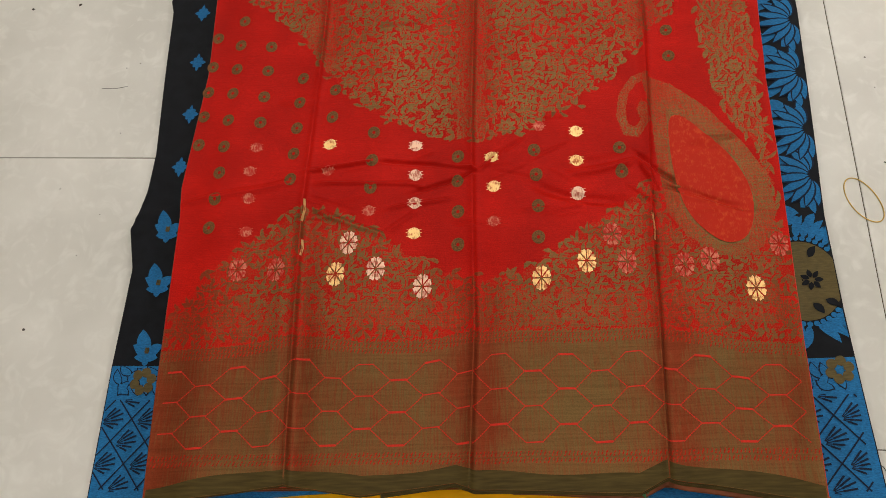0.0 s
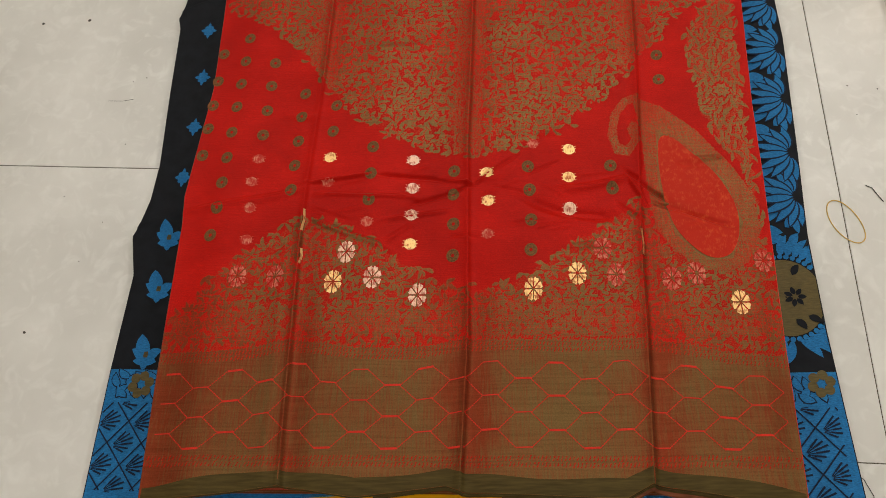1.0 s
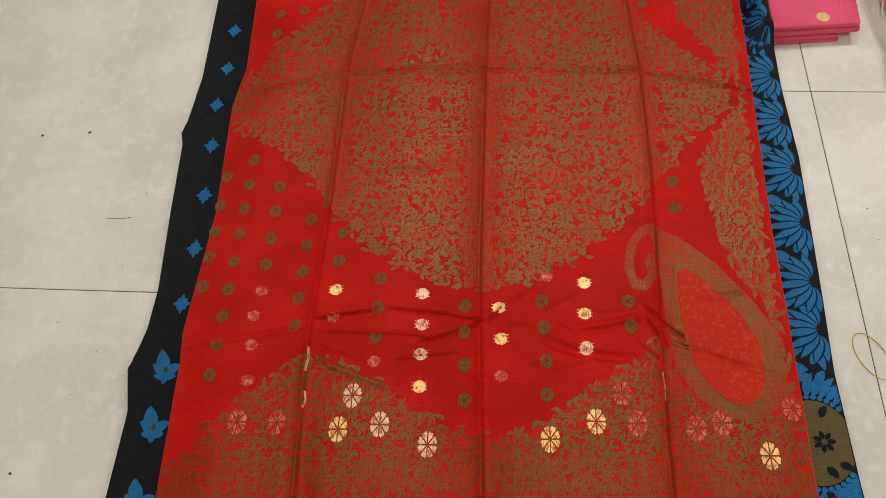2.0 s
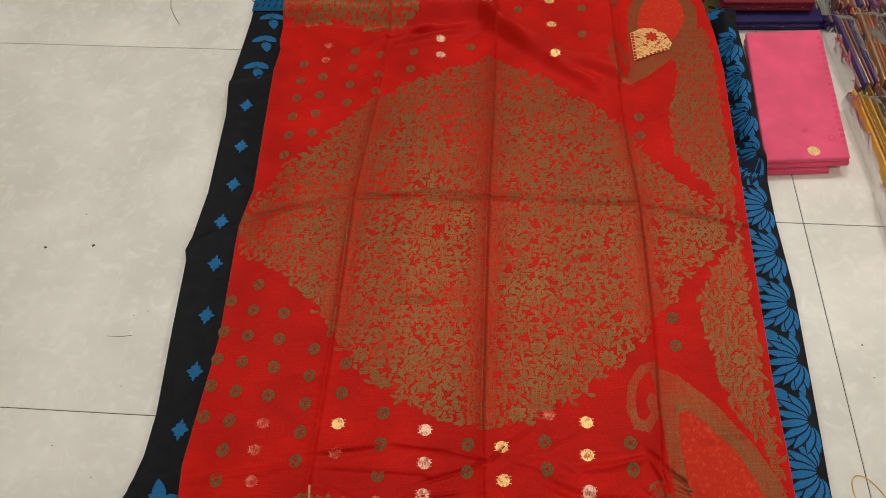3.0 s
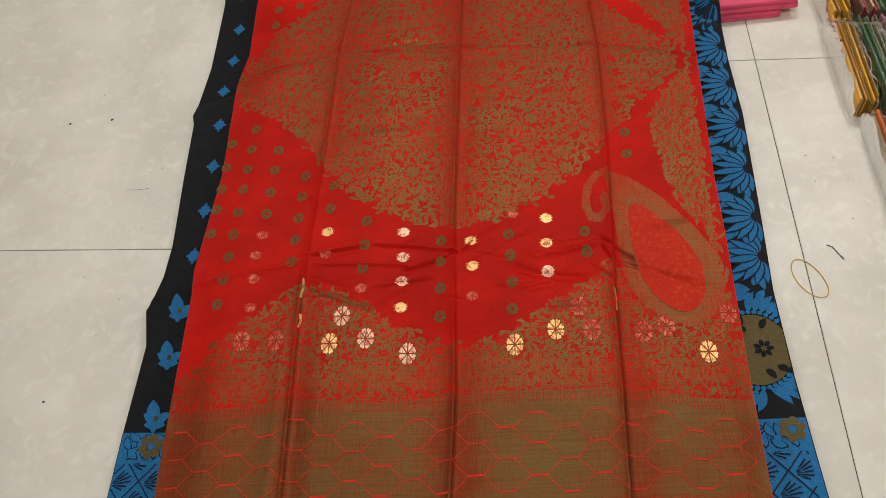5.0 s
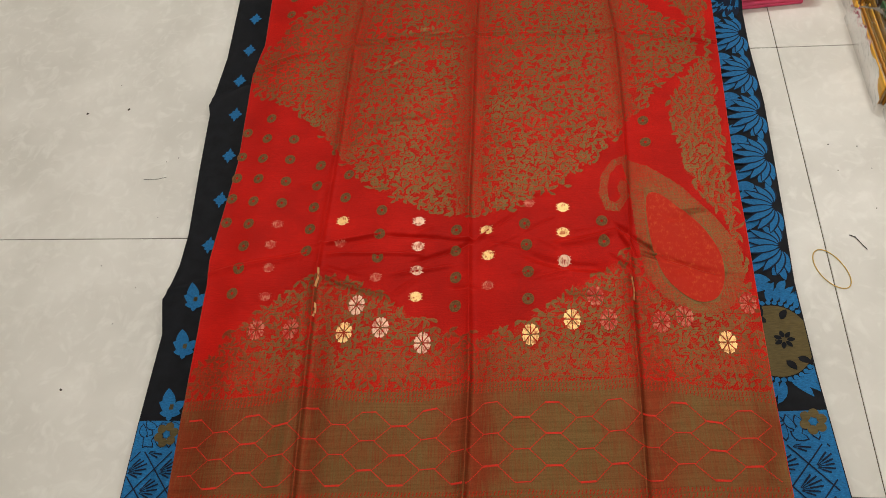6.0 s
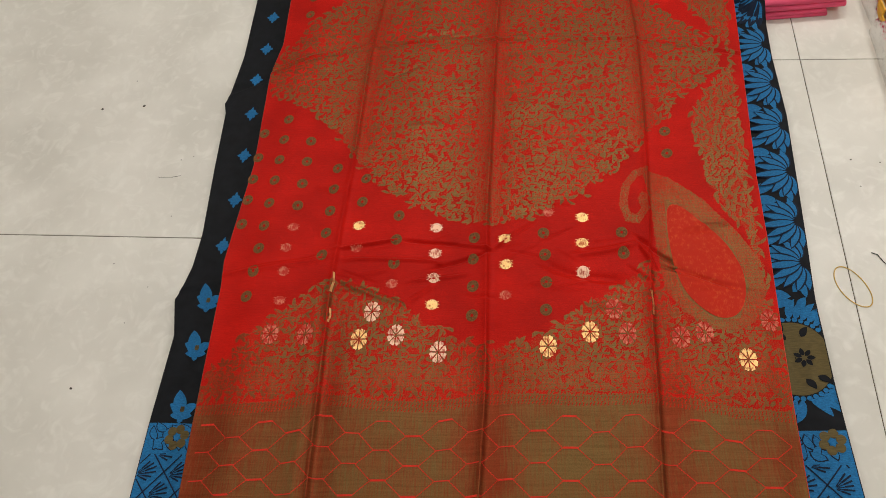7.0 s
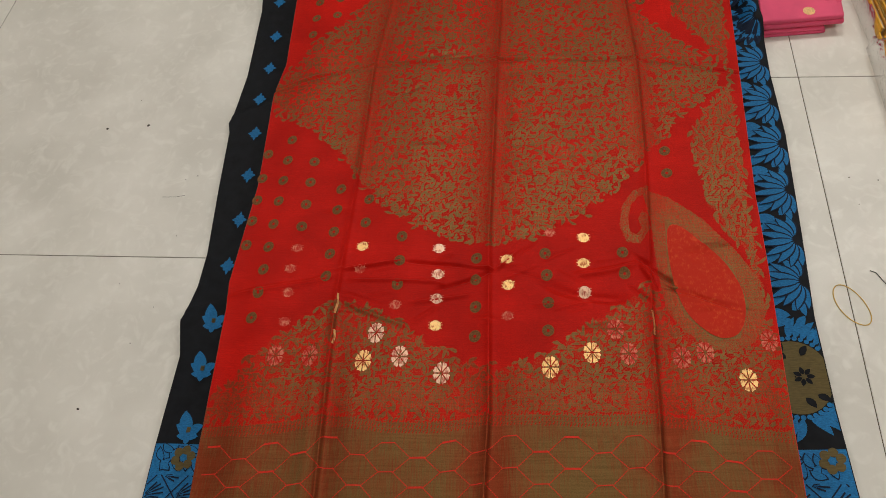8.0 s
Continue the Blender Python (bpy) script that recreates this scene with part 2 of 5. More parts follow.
M_GROUT = material("tile_joint", (0.11, 0.09, 0.065), 0.9, 0, 0.3, 60)
M_WALL = material("wall_paint", (0.42, 0.39, 0.34), 0.7, 0, 0.04, 3, 0.1, 80)
M_CEILING = material("ceiling_paint", (0.78, 0.77, 0.74), 0.8, 0, 0.03, 3)
M_FRAME = material("lamp_frame", (0.7, 0.7, 0.7), 0.4)
M_FILM = clear_film("clear_film")
M_RUBBER = material("rubber", (0.72, 0.46, 0.08), 0.45, 0, 0.15, 80)
M_DIRT = material("dirt", (0.06, 0.05, 0.04), 0.9, 0, 0.3, 80)
M_LINT = material("lint_thread", (0.05, 0.045, 0.04), 0.8)
M_GOLD_THREAD = material("gold_thread", (0.48, 0.28, 0.06), 0.5)
M_GREEN = material("green_thread", (0.02, 0.16, 0.06), 0.7, 0, 0.3, 300)
M_GLOW = bpy.data.materials.new("lamp_glow")
M_GLOW.use_nodes = True
M_GLOW.node_tree.nodes["Principled BSDF"].inputs["Emission Color"].default_value = (*LAMP_TINT, 1)
M_GLOW.node_tree.nodes["Principled BSDF"].inputs["Emission Strength"].default_value = 4.0


# ---- mesh helpers ----
def link(name, mesh, mat, parent=None, label=""):
    ob = new(name, mesh)
    if mat is not None and not mesh.materials:
        mesh.materials.append(mat)
    ob.parent = parent
    if label:
        tagged(ob, label)
    return ob


def part(name, bm, mat, parent=None, label="", smooth=True):
    me = bpy.data.meshes.new(name)
    bm.normal_update()
    bm.to_mesh(me)
    bm.free()
    for f in me.polygons:
        f.use_smooth = smooth
    return link(name, me, mat, parent, label)


def thing(name, label, category, group="", kind="", at=(0, 0, 0)):
    ob = new(name)
    ob.location = at
    ob.empty_display_size = 0.05
    return tagged(ob, label, category, group, kind)


def grid_mesh(name, X, Y, Z, attribute=None, shot_shade=None):
    """A smooth quad sheet over arrays of places; attribute is stored per vertex as 'brocade'."""
    r, c = X.shape
    me = bpy.data.meshes.new(name)
    me.vertices.add(r * c)
    me.vertices.foreach_set("co", np.stack([X, Y, Z], -1).astype(np.float32).ravel())
    i = np.arange(r * c).reshape(r, c)
    q = np.stack([i[:-1, :-1], i[:-1, 1:], i[1:, 1:], i[1:, :-1]], -1).reshape(-1, 4)
    me.loops.add(q.size)
    me.loops.foreach_set("vertex_index", q.ravel().astype(np.int32))
    me.polygons.add(len(q))
    me.polygons.foreach_set("loop_start", np.arange(0, q.size, 4, dtype=np.int32))
    me.polygons.foreach_set("use_smooth", np.ones(len(q), dtype=bool))
    me.update(calc_edges=True)
    if attribute is not None:
        a = me.attributes.new("brocade", "FLOAT", "POINT")
        a.data.foreach_set("value", attribute.astype(np.float32).ravel())
    if shot_shade is not None:
        a = me.attributes.new("shot_shade", "FLOAT", "POINT")
        a.data.foreach_set("value", shot_shade.astype(np.float32).ravel())
    return me


def slab(bm, x0, x1, y0, y1, z0, z1, bevel=0.004, seg=2):
    vs = [bm.verts.new((x, y, z)) for z in (z0, z1) for x, y in ((x0, y0), (x1, y0), (x1, y1), (x0, y1))]
    fs = [(3, 2, 1, 0), (4, 5, 6, 7), (0, 1, 5, 4), (1, 2, 6, 5), (2, 3, 7, 6), (3, 0, 4, 7)]
    made = [bm.faces.new([vs[i] for i in f]) for f in fs]
    if bevel:
        edges = list({e for f in made for e in f.edges})
        bmesh.ops.bevel(bm, geom=edges, offset=bevel, segments=seg, affect="EDGES", profile=0.6)
    return bm


def tube(bm, pts, r, sides=6, closed=False):
    """A round thread along points."""
    pts = [Vector(p) for p in pts]
    rings = []
    n = len(pts)
    for k, p in enumerate(pts):
        a = pts[(k - 1) % n] if closed or k else p
        b = pts[(k + 1) % n] if closed or k < n - 1 else p
        d = (b - a).normalized()
        s = d.cross(Vector((0, 0, 1))).normalized()
        u = s.cross(d)
        rings.append([bm.verts.new(p + r * (math.cos(t) * s + math.sin(t) * u)) for t in np.linspace(0, 2 * math.pi, sides, endpoint=False)])
    for k in range(n if closed else n - 1):
        a, b = rings[k], rings[(k + 1) % n]
        for i in range(sides):
            bm.faces.new((a[i], a[(i + 1) % sides], b[(i + 1) % sides], b[i]))
    if not closed:
        bm.faces.new(rings[0][::-1])
        bm.faces.new(rings[-1])
    return bm


# ---- how the cloths are laid to fit the camera's view ----
PILE = 0.097                                    # height of the folded layers under the top sheet
# affine maps, fitted so that places land right in the camera's view
LAY_RED = ((0.9309, 0.0332, -0.0186), (-0.0099, 0.9534, -0.0578))
LAY_LEFT = ((0.9652, 0.0276, -0.0379), (-0.0155, 1.0011, -0.0122))
LAY_RIGHT = ((1.0202, 0.0419, -0.0523), (0.0048, 1.0164, -0.0306))


def laid(lay, x, y):
    (a, b, c), (d, e, f) = lay
    return a * x + b * y + c, d * x + e * y + f


def on_floor(x, y):
    """A floor place moved to fit the camera's view: two affine maps, blended from side to side."""
    w = np.clip((x + 0.35) / 1.15, 0, 1)
    (u0, v0), (u1, v1) = laid(LAY_LEFT, x, y), laid(LAY_RIGHT, x, y)
    return u0 + (u1 - u0) * w, v0 + (v1 - v0) * w


def settle(ob, place, lift=0.0):
    """Moves the vertices of a thing and its parts by a map fitted to the camera's view."""
    for o in [ob, *ob.children_recursive]:
        if o.type == "MESH":
            co = np.empty(3 * len(o.data.vertices), np.float32)
            o.data.vertices.foreach_get("co", co)
            co = co.reshape(-1, 3)
            x, y = place(co[:, 0], co[:, 1])
            co = np.stack([x, y, co[:, 2] + lift], -1).astype(np.float32)
            o.data.vertices.foreach_set("co", co.ravel())
            o.data.update()
    return ob


# ---- flat figures ----
def leaf_outline(x, y, length, width, angle, bend=0.0, n=6):
    """A pointed leaf from (x, y) along angle, bent sideways."""
    t = np.linspace(0, 1, n)
    w = width / 2 * np.sin(np.pi * t ** 0.85) ** 0.8
    cx, cy = length * t, bend * length * np.sin(np.pi * t * 0.7)
    px = np.r_[cx, cx[-2:0:-1]]
    py = np.r_[cy + w, (cy - w)[-2:0:-1]]
    c, s = math.cos(angle), math.sin(angle)
    return np.stack([x + c * px - s * py, y + s * px + c * py], -1)


def flower_outline(x, y, r, petals=7, deep=0.4, turn=0.0):
    t = np.linspace(0, 2 * np.pi, petals * 5, endpoint=False)
    rr = r * (1 - deep + deep * np.abs(np.cos(petals * (t - turn) / 2)) ** 0.7)
    return np.stack([x + rr * np.cos(t), y + rr * np.sin(t)], -1)


def inside(pts, X, Y):
    x1, y1 = pts[:, 0], pts[:, 1]
    x2, y2 = np.roll(x1, -1), np.roll(y1, -1)
    hit = np.zeros(np.shape(X), bool)
    for a, b, c, d in zip(x1, y1, x2, y2):
        if b != d:
            hit ^= ((b > Y) != (d > Y)) & (X < (c - a) * (Y - b) / (d - b) + a)
    return hit


def figure(bm, outline, height, lift=0.0006):
    """A flat figure laid on a surface, as a fan round its middle."""
    mx, my = outline.mean(0)
    mid = bm.verts.new((mx, my, float(height(mx, my)) + lift))
    ring = [bm.verts.new((x, y, float(height(x, y)) + lift)) for x, y in outline]
    for a, b in zip(ring, ring[1:] + ring[:1]):
        try:
            bm.faces.new((mid, a, b))
        except ValueError:
            pass
    return bm


def ring_figure(bm, x, y, r0, r1, height, lift=0.0006, n=16, squash=1.0):
    t = np.linspace(0, 2 * np.pi, n, endpoint=False)
    a = [bm.verts.new((x + r0 * c, y + squash * r0 * s, float(height(x + r0 * c, y + squash * r0 * s)) + lift)) for c, s in zip(np.cos(t), np.sin(t))]
    b = [bm.verts.new((x + r1 * c, y + squash * r1 * s, float(height(x + r1 * c, y + squash * r1 * s)) + lift)) for c, s in zip(np.cos(t), np.sin(t))]
    for i in range(n):
        j = (i + 1) % n
        bm.faces.new((a[i], b[i], b[j], a[j]))
    return bm


def strip(bm, pts, width, height, lift=0.0009, step=0.006):
    """A flat thread of a given width along a line, laid on a surface."""
    fine = []
    for (ax, ay), (bx, by) in zip(pts, pts[1:]):
        k = max(1, int(math.hypot(bx - ax, by - ay) / step))
        fine += [(ax + (bx - ax) * i / k, ay + (by - ay) * i / k) for i in range(k)]
    fine.append(pts[-1])
    prev = None
    for k, (x, y) in enumerate(fine):
        a, b = fine[max(0, k - 1)], fine[min(len(fine) - 1, k + 1)]
        d = math.hypot(b[0] - a[0], b[1] - a[1]) or 1
        nx, ny = -(b[1] - a[1]) / d * width / 2, (b[0] - a[0]) / d * width / 2
        pair = [bm.verts.new((x + s * nx, y + s * ny, float(height(x + s * nx, y + s * ny)) + lift)) for s in (1, -1)]
        if prev:
            bm.faces.new((prev[0], prev[1], pair[1], pair[0]))
        prev = pair
    return bm


# ---- the room ----
X0, X1, Y0, Y1, H = ROOM
TILE, TILE_X, JOINT, TURN = 1.05, 1.06, 0.0018, -3.3


def room():
    bm = bmesh.new()
    slab(bm, X0, X1, Y0, Y1, -0.12, -0.0012, 0)
    floor = part("floor", bm, M_GROUT, label="off-white polished floor tiles with thin dark joints", smooth=False)
    tagged(floor, category="floor", kind="structure")
    # walls and ceiling are added out of view; wall paint dulled to cut bounce light
    for name, box in (("wall_north", (X0 - 0.15, X1 + 0.15, Y1, Y1 + 0.15)), ("wall_south", (X0 - 0.15, X1 + 0.15, Y0 - 0.15, Y0)),
                      ("wall_west", (X0 - 0.15, X0, Y0, Y1)), ("wall_east", (X1, X1 + 0.15, Y0, Y1))):
        w = part(name, slab(bmesh.new(), *box, -0.12, H, 0), M_WALL, label="plain cream painted shop wall", smooth=False)
        tagged(w, category="wall", kind="structure")
    c = part("ceiling", slab(bmesh.new(), X0 - 0.15, X1 + 0.15, Y0 - 0.15, Y1 + 0.15, H, H + 0.1, 0), M_CEILING, label="plain white ceiling", smooth=False)
    tagged(c, category="ceiling", kind="structure")
    return floor


def ceiling_lights():
    first = None
    for k, (x, y) in enumerate(LAMPS):
        if first is None:
            first = thing("ceiling_light", "assumed square white ceiling light panel, out of view, switched on", "ceiling light", "ceiling lights", at=(x, y, H))
            bm = bmesh.new()
            for a, b, c, d in ((-0.32, 0.32, -0.32, -0.3), (-0.32, 0.32, 0.3, 0.32), (-0.32, -0.3, -0.3, 0.3), (0.3, 0.32, -0.3, 0.3)):
                slab(bm, a, b, c, d, -0.03, -0.002, 0)
            part("frame", bm, M_FRAME, first, smooth=False)
            part("diffuser", slab(bmesh.new(), -0.298, 0.298, -0.298, 0.298, -0.02, -0.004, 0), M_GLOW, first, "glowing white diffuser", smooth=False)
        else:
            copy_thing(first, pose(x, y, H))
        # added area lamp under each panel, uneven by place to balance the brightness
        lamp = bpy.data.lights.new("panel_light", "AREA")
        lamp.shape, lamp.size, lamp.energy, lamp.color = "SQUARE", 0.58, LAMP_WATTS * (1.42 if y > 0 else 0.78) * (0.82 if x < 0 else 1.30 if x > 1 else 1.0), LAMP_TINT
        new("panel_light", lamp).matrix_world = pose(x, y, H - 0.035)


FLOOR = room()
ceiling_lights()


# ---- the red saree ----
def curve(*pairs):
    """A function through places: pairs of (along, value)."""
    a = np.array(sorted(pairs))
    return lambda t: np.interp(t, a[:, 0], a[:, 1])


RED_L = curve((-0.4, -0.270), (-0.18, -0.284), (0.12, -0.297), (0.18, -0.304), (0.43, -0.292), (0.67, -0.307), (0.71, -0.309), (0.81, -0.296), (1.2, -0.318), (1.28, -0.313), (1.31, -0.321), (1.6, -0.328), (2.2, -0.33))
RED_R = curve((-0.4, 0.760), (-0.115, 0.764), (0.19, 0.774), (0.36, 0.777), (0.71, 0.795), (1.2, 0.821), (1.33, 0.819), (1.61, 0.79), (2.2, 0.78))
RED_END = curve((-0.28, -0.372), (-0.145, -0.356), (-0.05, -0.344), (0.07, -0.361), (0.213, -0.343), (0.24, -0.353), (0.49, -0.36), (0.53, -0.339), (0.56, -0.345), (0.77, -0.377))
CREASES = [curve((-0.35, -0.05), (-0.1, -0.061), (0.14, -0.071), (0.47, -0.066), (0.8, -0.067), (1.08, -0.045), (1.6, -0.03)),
           curve((-0.35, 0.235), (-0.1, 0.241), (0.28, 0.231), (0.8, 0.235), (1.16, 0.245), (1.6, 0.25)),
           curve((-0.35, 0.532), (-0.1, 0.540), (0.05, 0.543), (0.47, 0.562), (0.76, 0.565), (1.0, 0.552), (1.6, 0.545))]
CROSS = curve((-0.31, 0.722), (-0.2, 0.755), (-0.055, 0.789), (0.235, 0.788), (0.566, 0.772), (0.8, 0.708))
# wrinkles: x0, y0, x1, y1, height, width
WRINKLES = [(-0.07, 0.205, 0.06, 0.222, 0.0035, 0.006), (0.06, 0.222, 0.2, 0.205, -0.003, 0.006), (-0.05, 0.18, 0.14, 0.165, 0.002, 0.005),
            (0.12, 0.15, 0.25, 0.2, -0.003, 0.006), (0.17, 0.21, 0.25, 0.2, 0.003, 0.005), (0.25, 0.2, 0.29, 0.235, 0.003, 0.006),
            (0.08, 0.12, 0.2, 0.14, 0.002, 0.006), (0.33, 0.16, 0.5, 0.12, -0.004, 0.014), (0.4, 0.18, 0.53, 0.2, 0.003, 0.01),
            (0.52, 0.22, 0.60, 0.15, -0.003, 0.006), (0.57, 0.15, 0.72, 0.10, -0.003, 0.006), (0.53, 0.2, 0.56, 0.14, 0.003, 0.006),
            (-0.3, 0.14, -0.08, 0.19, 0.002, 0.01), (-0.06, 0.13, 0.1, 0.06, 0.002, 0.008),
            (0.0, 1.30, 0.22, 1.36, 0.005, 0.012), (0.2, 1.42, 0.36, 1.24, 0.008, 0.03), (0.36, 1.24, 0.52, 1.12, 0.008, 0.03),
            (-0.06, 1.31, 0.1, 1.37, 0.004, 0.01), (0.0, 1.335, 0.22, 1.352, -0.0040, 0.008), (-0.02, 1.347, 0.2, 1.366, 0.0030, 0.008), (0.42, 1.2, 0.58, 1.14, -0.002, 0.02)]
small = np.random.default_rng(29)
for _ in range(30):
    wx, wy, wl, wa = small.uniform(-0.1, 0.66), small.normal(0.175, 0.055), small.uniform(0.03, 0.09), small.normal(0.0, 0.35)
    WRINKLES.append((wx, wy, wx + wl * math.cos(wa), wy + wl * math.sin(wa), small.choice([-1, 1]) * small.uniform(0.0006, 0.0014), small.uniform(0.004, 0.008)))
for _ in range(14):
    wx, wy, wl, wa = small.uniform(-0.29, 0.7), small.uniform(0.25, 1.3), small.uniform(0.05, 0.14), small.normal(0.0, 0.7)
    WRINKLES.append((wx, wy, wx + wl * math.cos(wa), wy + wl * math.sin(wa), small.choice([-1, 1]) * small.uniform(0.0005, 0.0010), small.uniform(0.006, 0.012)))
RED_Z = 0.028


def soft_noise(x, y, f, seed):
    """Slow unevenness, from a few crossed waves."""
    g = np.random.default_rng(seed)
    out = 0
    for _ in range(7):
        a, p, k = g.uniform(0, 2 * np.pi), g.uniform(0, 2 * np.pi), f * g.uniform(0.5, 1.6)
        out = out + np.sin(k * (np.cos(a) * x + np.sin(a) * y) + p)
    return out / 7


def red_relief(x, y):
    x, y = np.asarray(x, float), np.asarray(y, float)
    z = RED_Z - 0.002 + 0.0028 * soft_noise(x, y, 16, 3) + 0.0010 * soft_noise(x, y, 60, 5)
    lines = [RED_L(y)] + [c(y) for c in CREASES] + [RED_R(y)]
    for k, (a, b) in enumerate(zip(lines, lines[1:])):
        s = np.clip((x - a) / (b - a), 0, 1)
        z = z + (0.003, 0.0035, 0.003, 0.003)[k] * np.sin(np.pi * s) * np.cos(2.2 * np.pi * (s - 0.35))
        # each panel stands up between its creases like a shallow tray turned over, most at the end
        up = np.clip((x - a) / (0.09, 0.055, 0.055, 0.075)[k], 0, 1)
        down = np.clip((b - x) / (0.03, 0.085, 0.05, 0.05)[k], 0, 1)
        tall = 0.0025 + 0.0055 * np.clip((0.10 - y) / 0.2, 0, 1)
        z = z + tall * up * up * (3 - 2 * up) * down * down * (3 - 2 * down) * ((x >= a) & (x < b))
    for k, c in enumerate(CREASES):
        d = x - c(y)
        front = np.exp(-np.clip(y + 0.1, 0, None) / 0.25)
        # pressed ridge: a long slope up to it on one side, a short drop behind it
        z = z + (0.0082 + 0.0035 * front) * np.where(d < 0, np.exp(np.minimum(d, 0) / 0.016), np.exp(-np.maximum(d, 0) / 0.0045))
    d = y - CROSS(x)
    uneven = 0.65 + 0.6 * soft_noise(x, 0 * y, 40, 17)
    z = z + uneven * (0.0026 * np.exp(-((d - 0.006) / 0.0035) ** 2) - 0.0050 * np.exp(-np.abs(d) / 0.0030))
    px, py = x + 0.009 * soft_noise(x, y, 38, 71), y + 0.009 * soft_noise(x, y, 38, 73)
    for x0, y0, x1, y1, h, w in WRINKLES:
        dx, dy = x1 - x0, y1 - y0
        n2 = dx * dx + dy * dy
        t = ((px - x0) * dx + (py - y0) * dy) / n2
        off = ((px - x0) * dy - (py - y0) * dx) / math.sqrt(n2)
        z = z + 2.3 * h * np.exp(-(off / (0.62 * w)) ** 2) * np.exp(-np.clip(np.abs(t - 0.5) - 0.3, 0, None) ** 2 / 0.03)
    # the far part is drawn up into a soft fold
    t = np.clip((y - np.interp(x, (-0.32, -0.05, 0.2, 0.3, 0.42, 0.52, 0.6), (1.36, 1.35, 1.36, 1.27, 1.17, 1.12, 1.10))) / 0.07, 0, 1)
    side = np.clip((0.60 - x) / 0.08, 0, 1)
    z = z + 0.034 * t * t * (3 - 2 * t) * side * side * (3 - 2 * side)
    return np.maximum(z, 0.0188)


TABLE_X, TABLE_Y, TABLE_STEP = -0.34, -0.40, 0.0025
RELIEF = red_relief(*np.meshgrid(TABLE_X + TABLE_STEP * np.arange(480), TABLE_Y + TABLE_STEP * np.arange(820)))
RELIEF_ROWS = RELIEF.tolist()


def red_height(x, y):
    """The cloth's height: worked out for arrays, looked up for single places."""
    if np.ndim(x):
        return red_relief(x, y)
    u, v = (x - TABLE_X) / TABLE_STEP, (y - TABLE_Y) / TABLE_STEP
    i, j = min(max(int(u), 0), 478), min(max(int(v), 0), 818)
    u, v = u - i, v - j
    lo, hi = RELIEF_ROWS[j], RELIEF_ROWS[j + 1]
    return (lo[i] * (1 - u) + lo[i + 1] * u) * (1 - v) + (hi[i] * (1 - u) + hi[i + 1] * u) * v


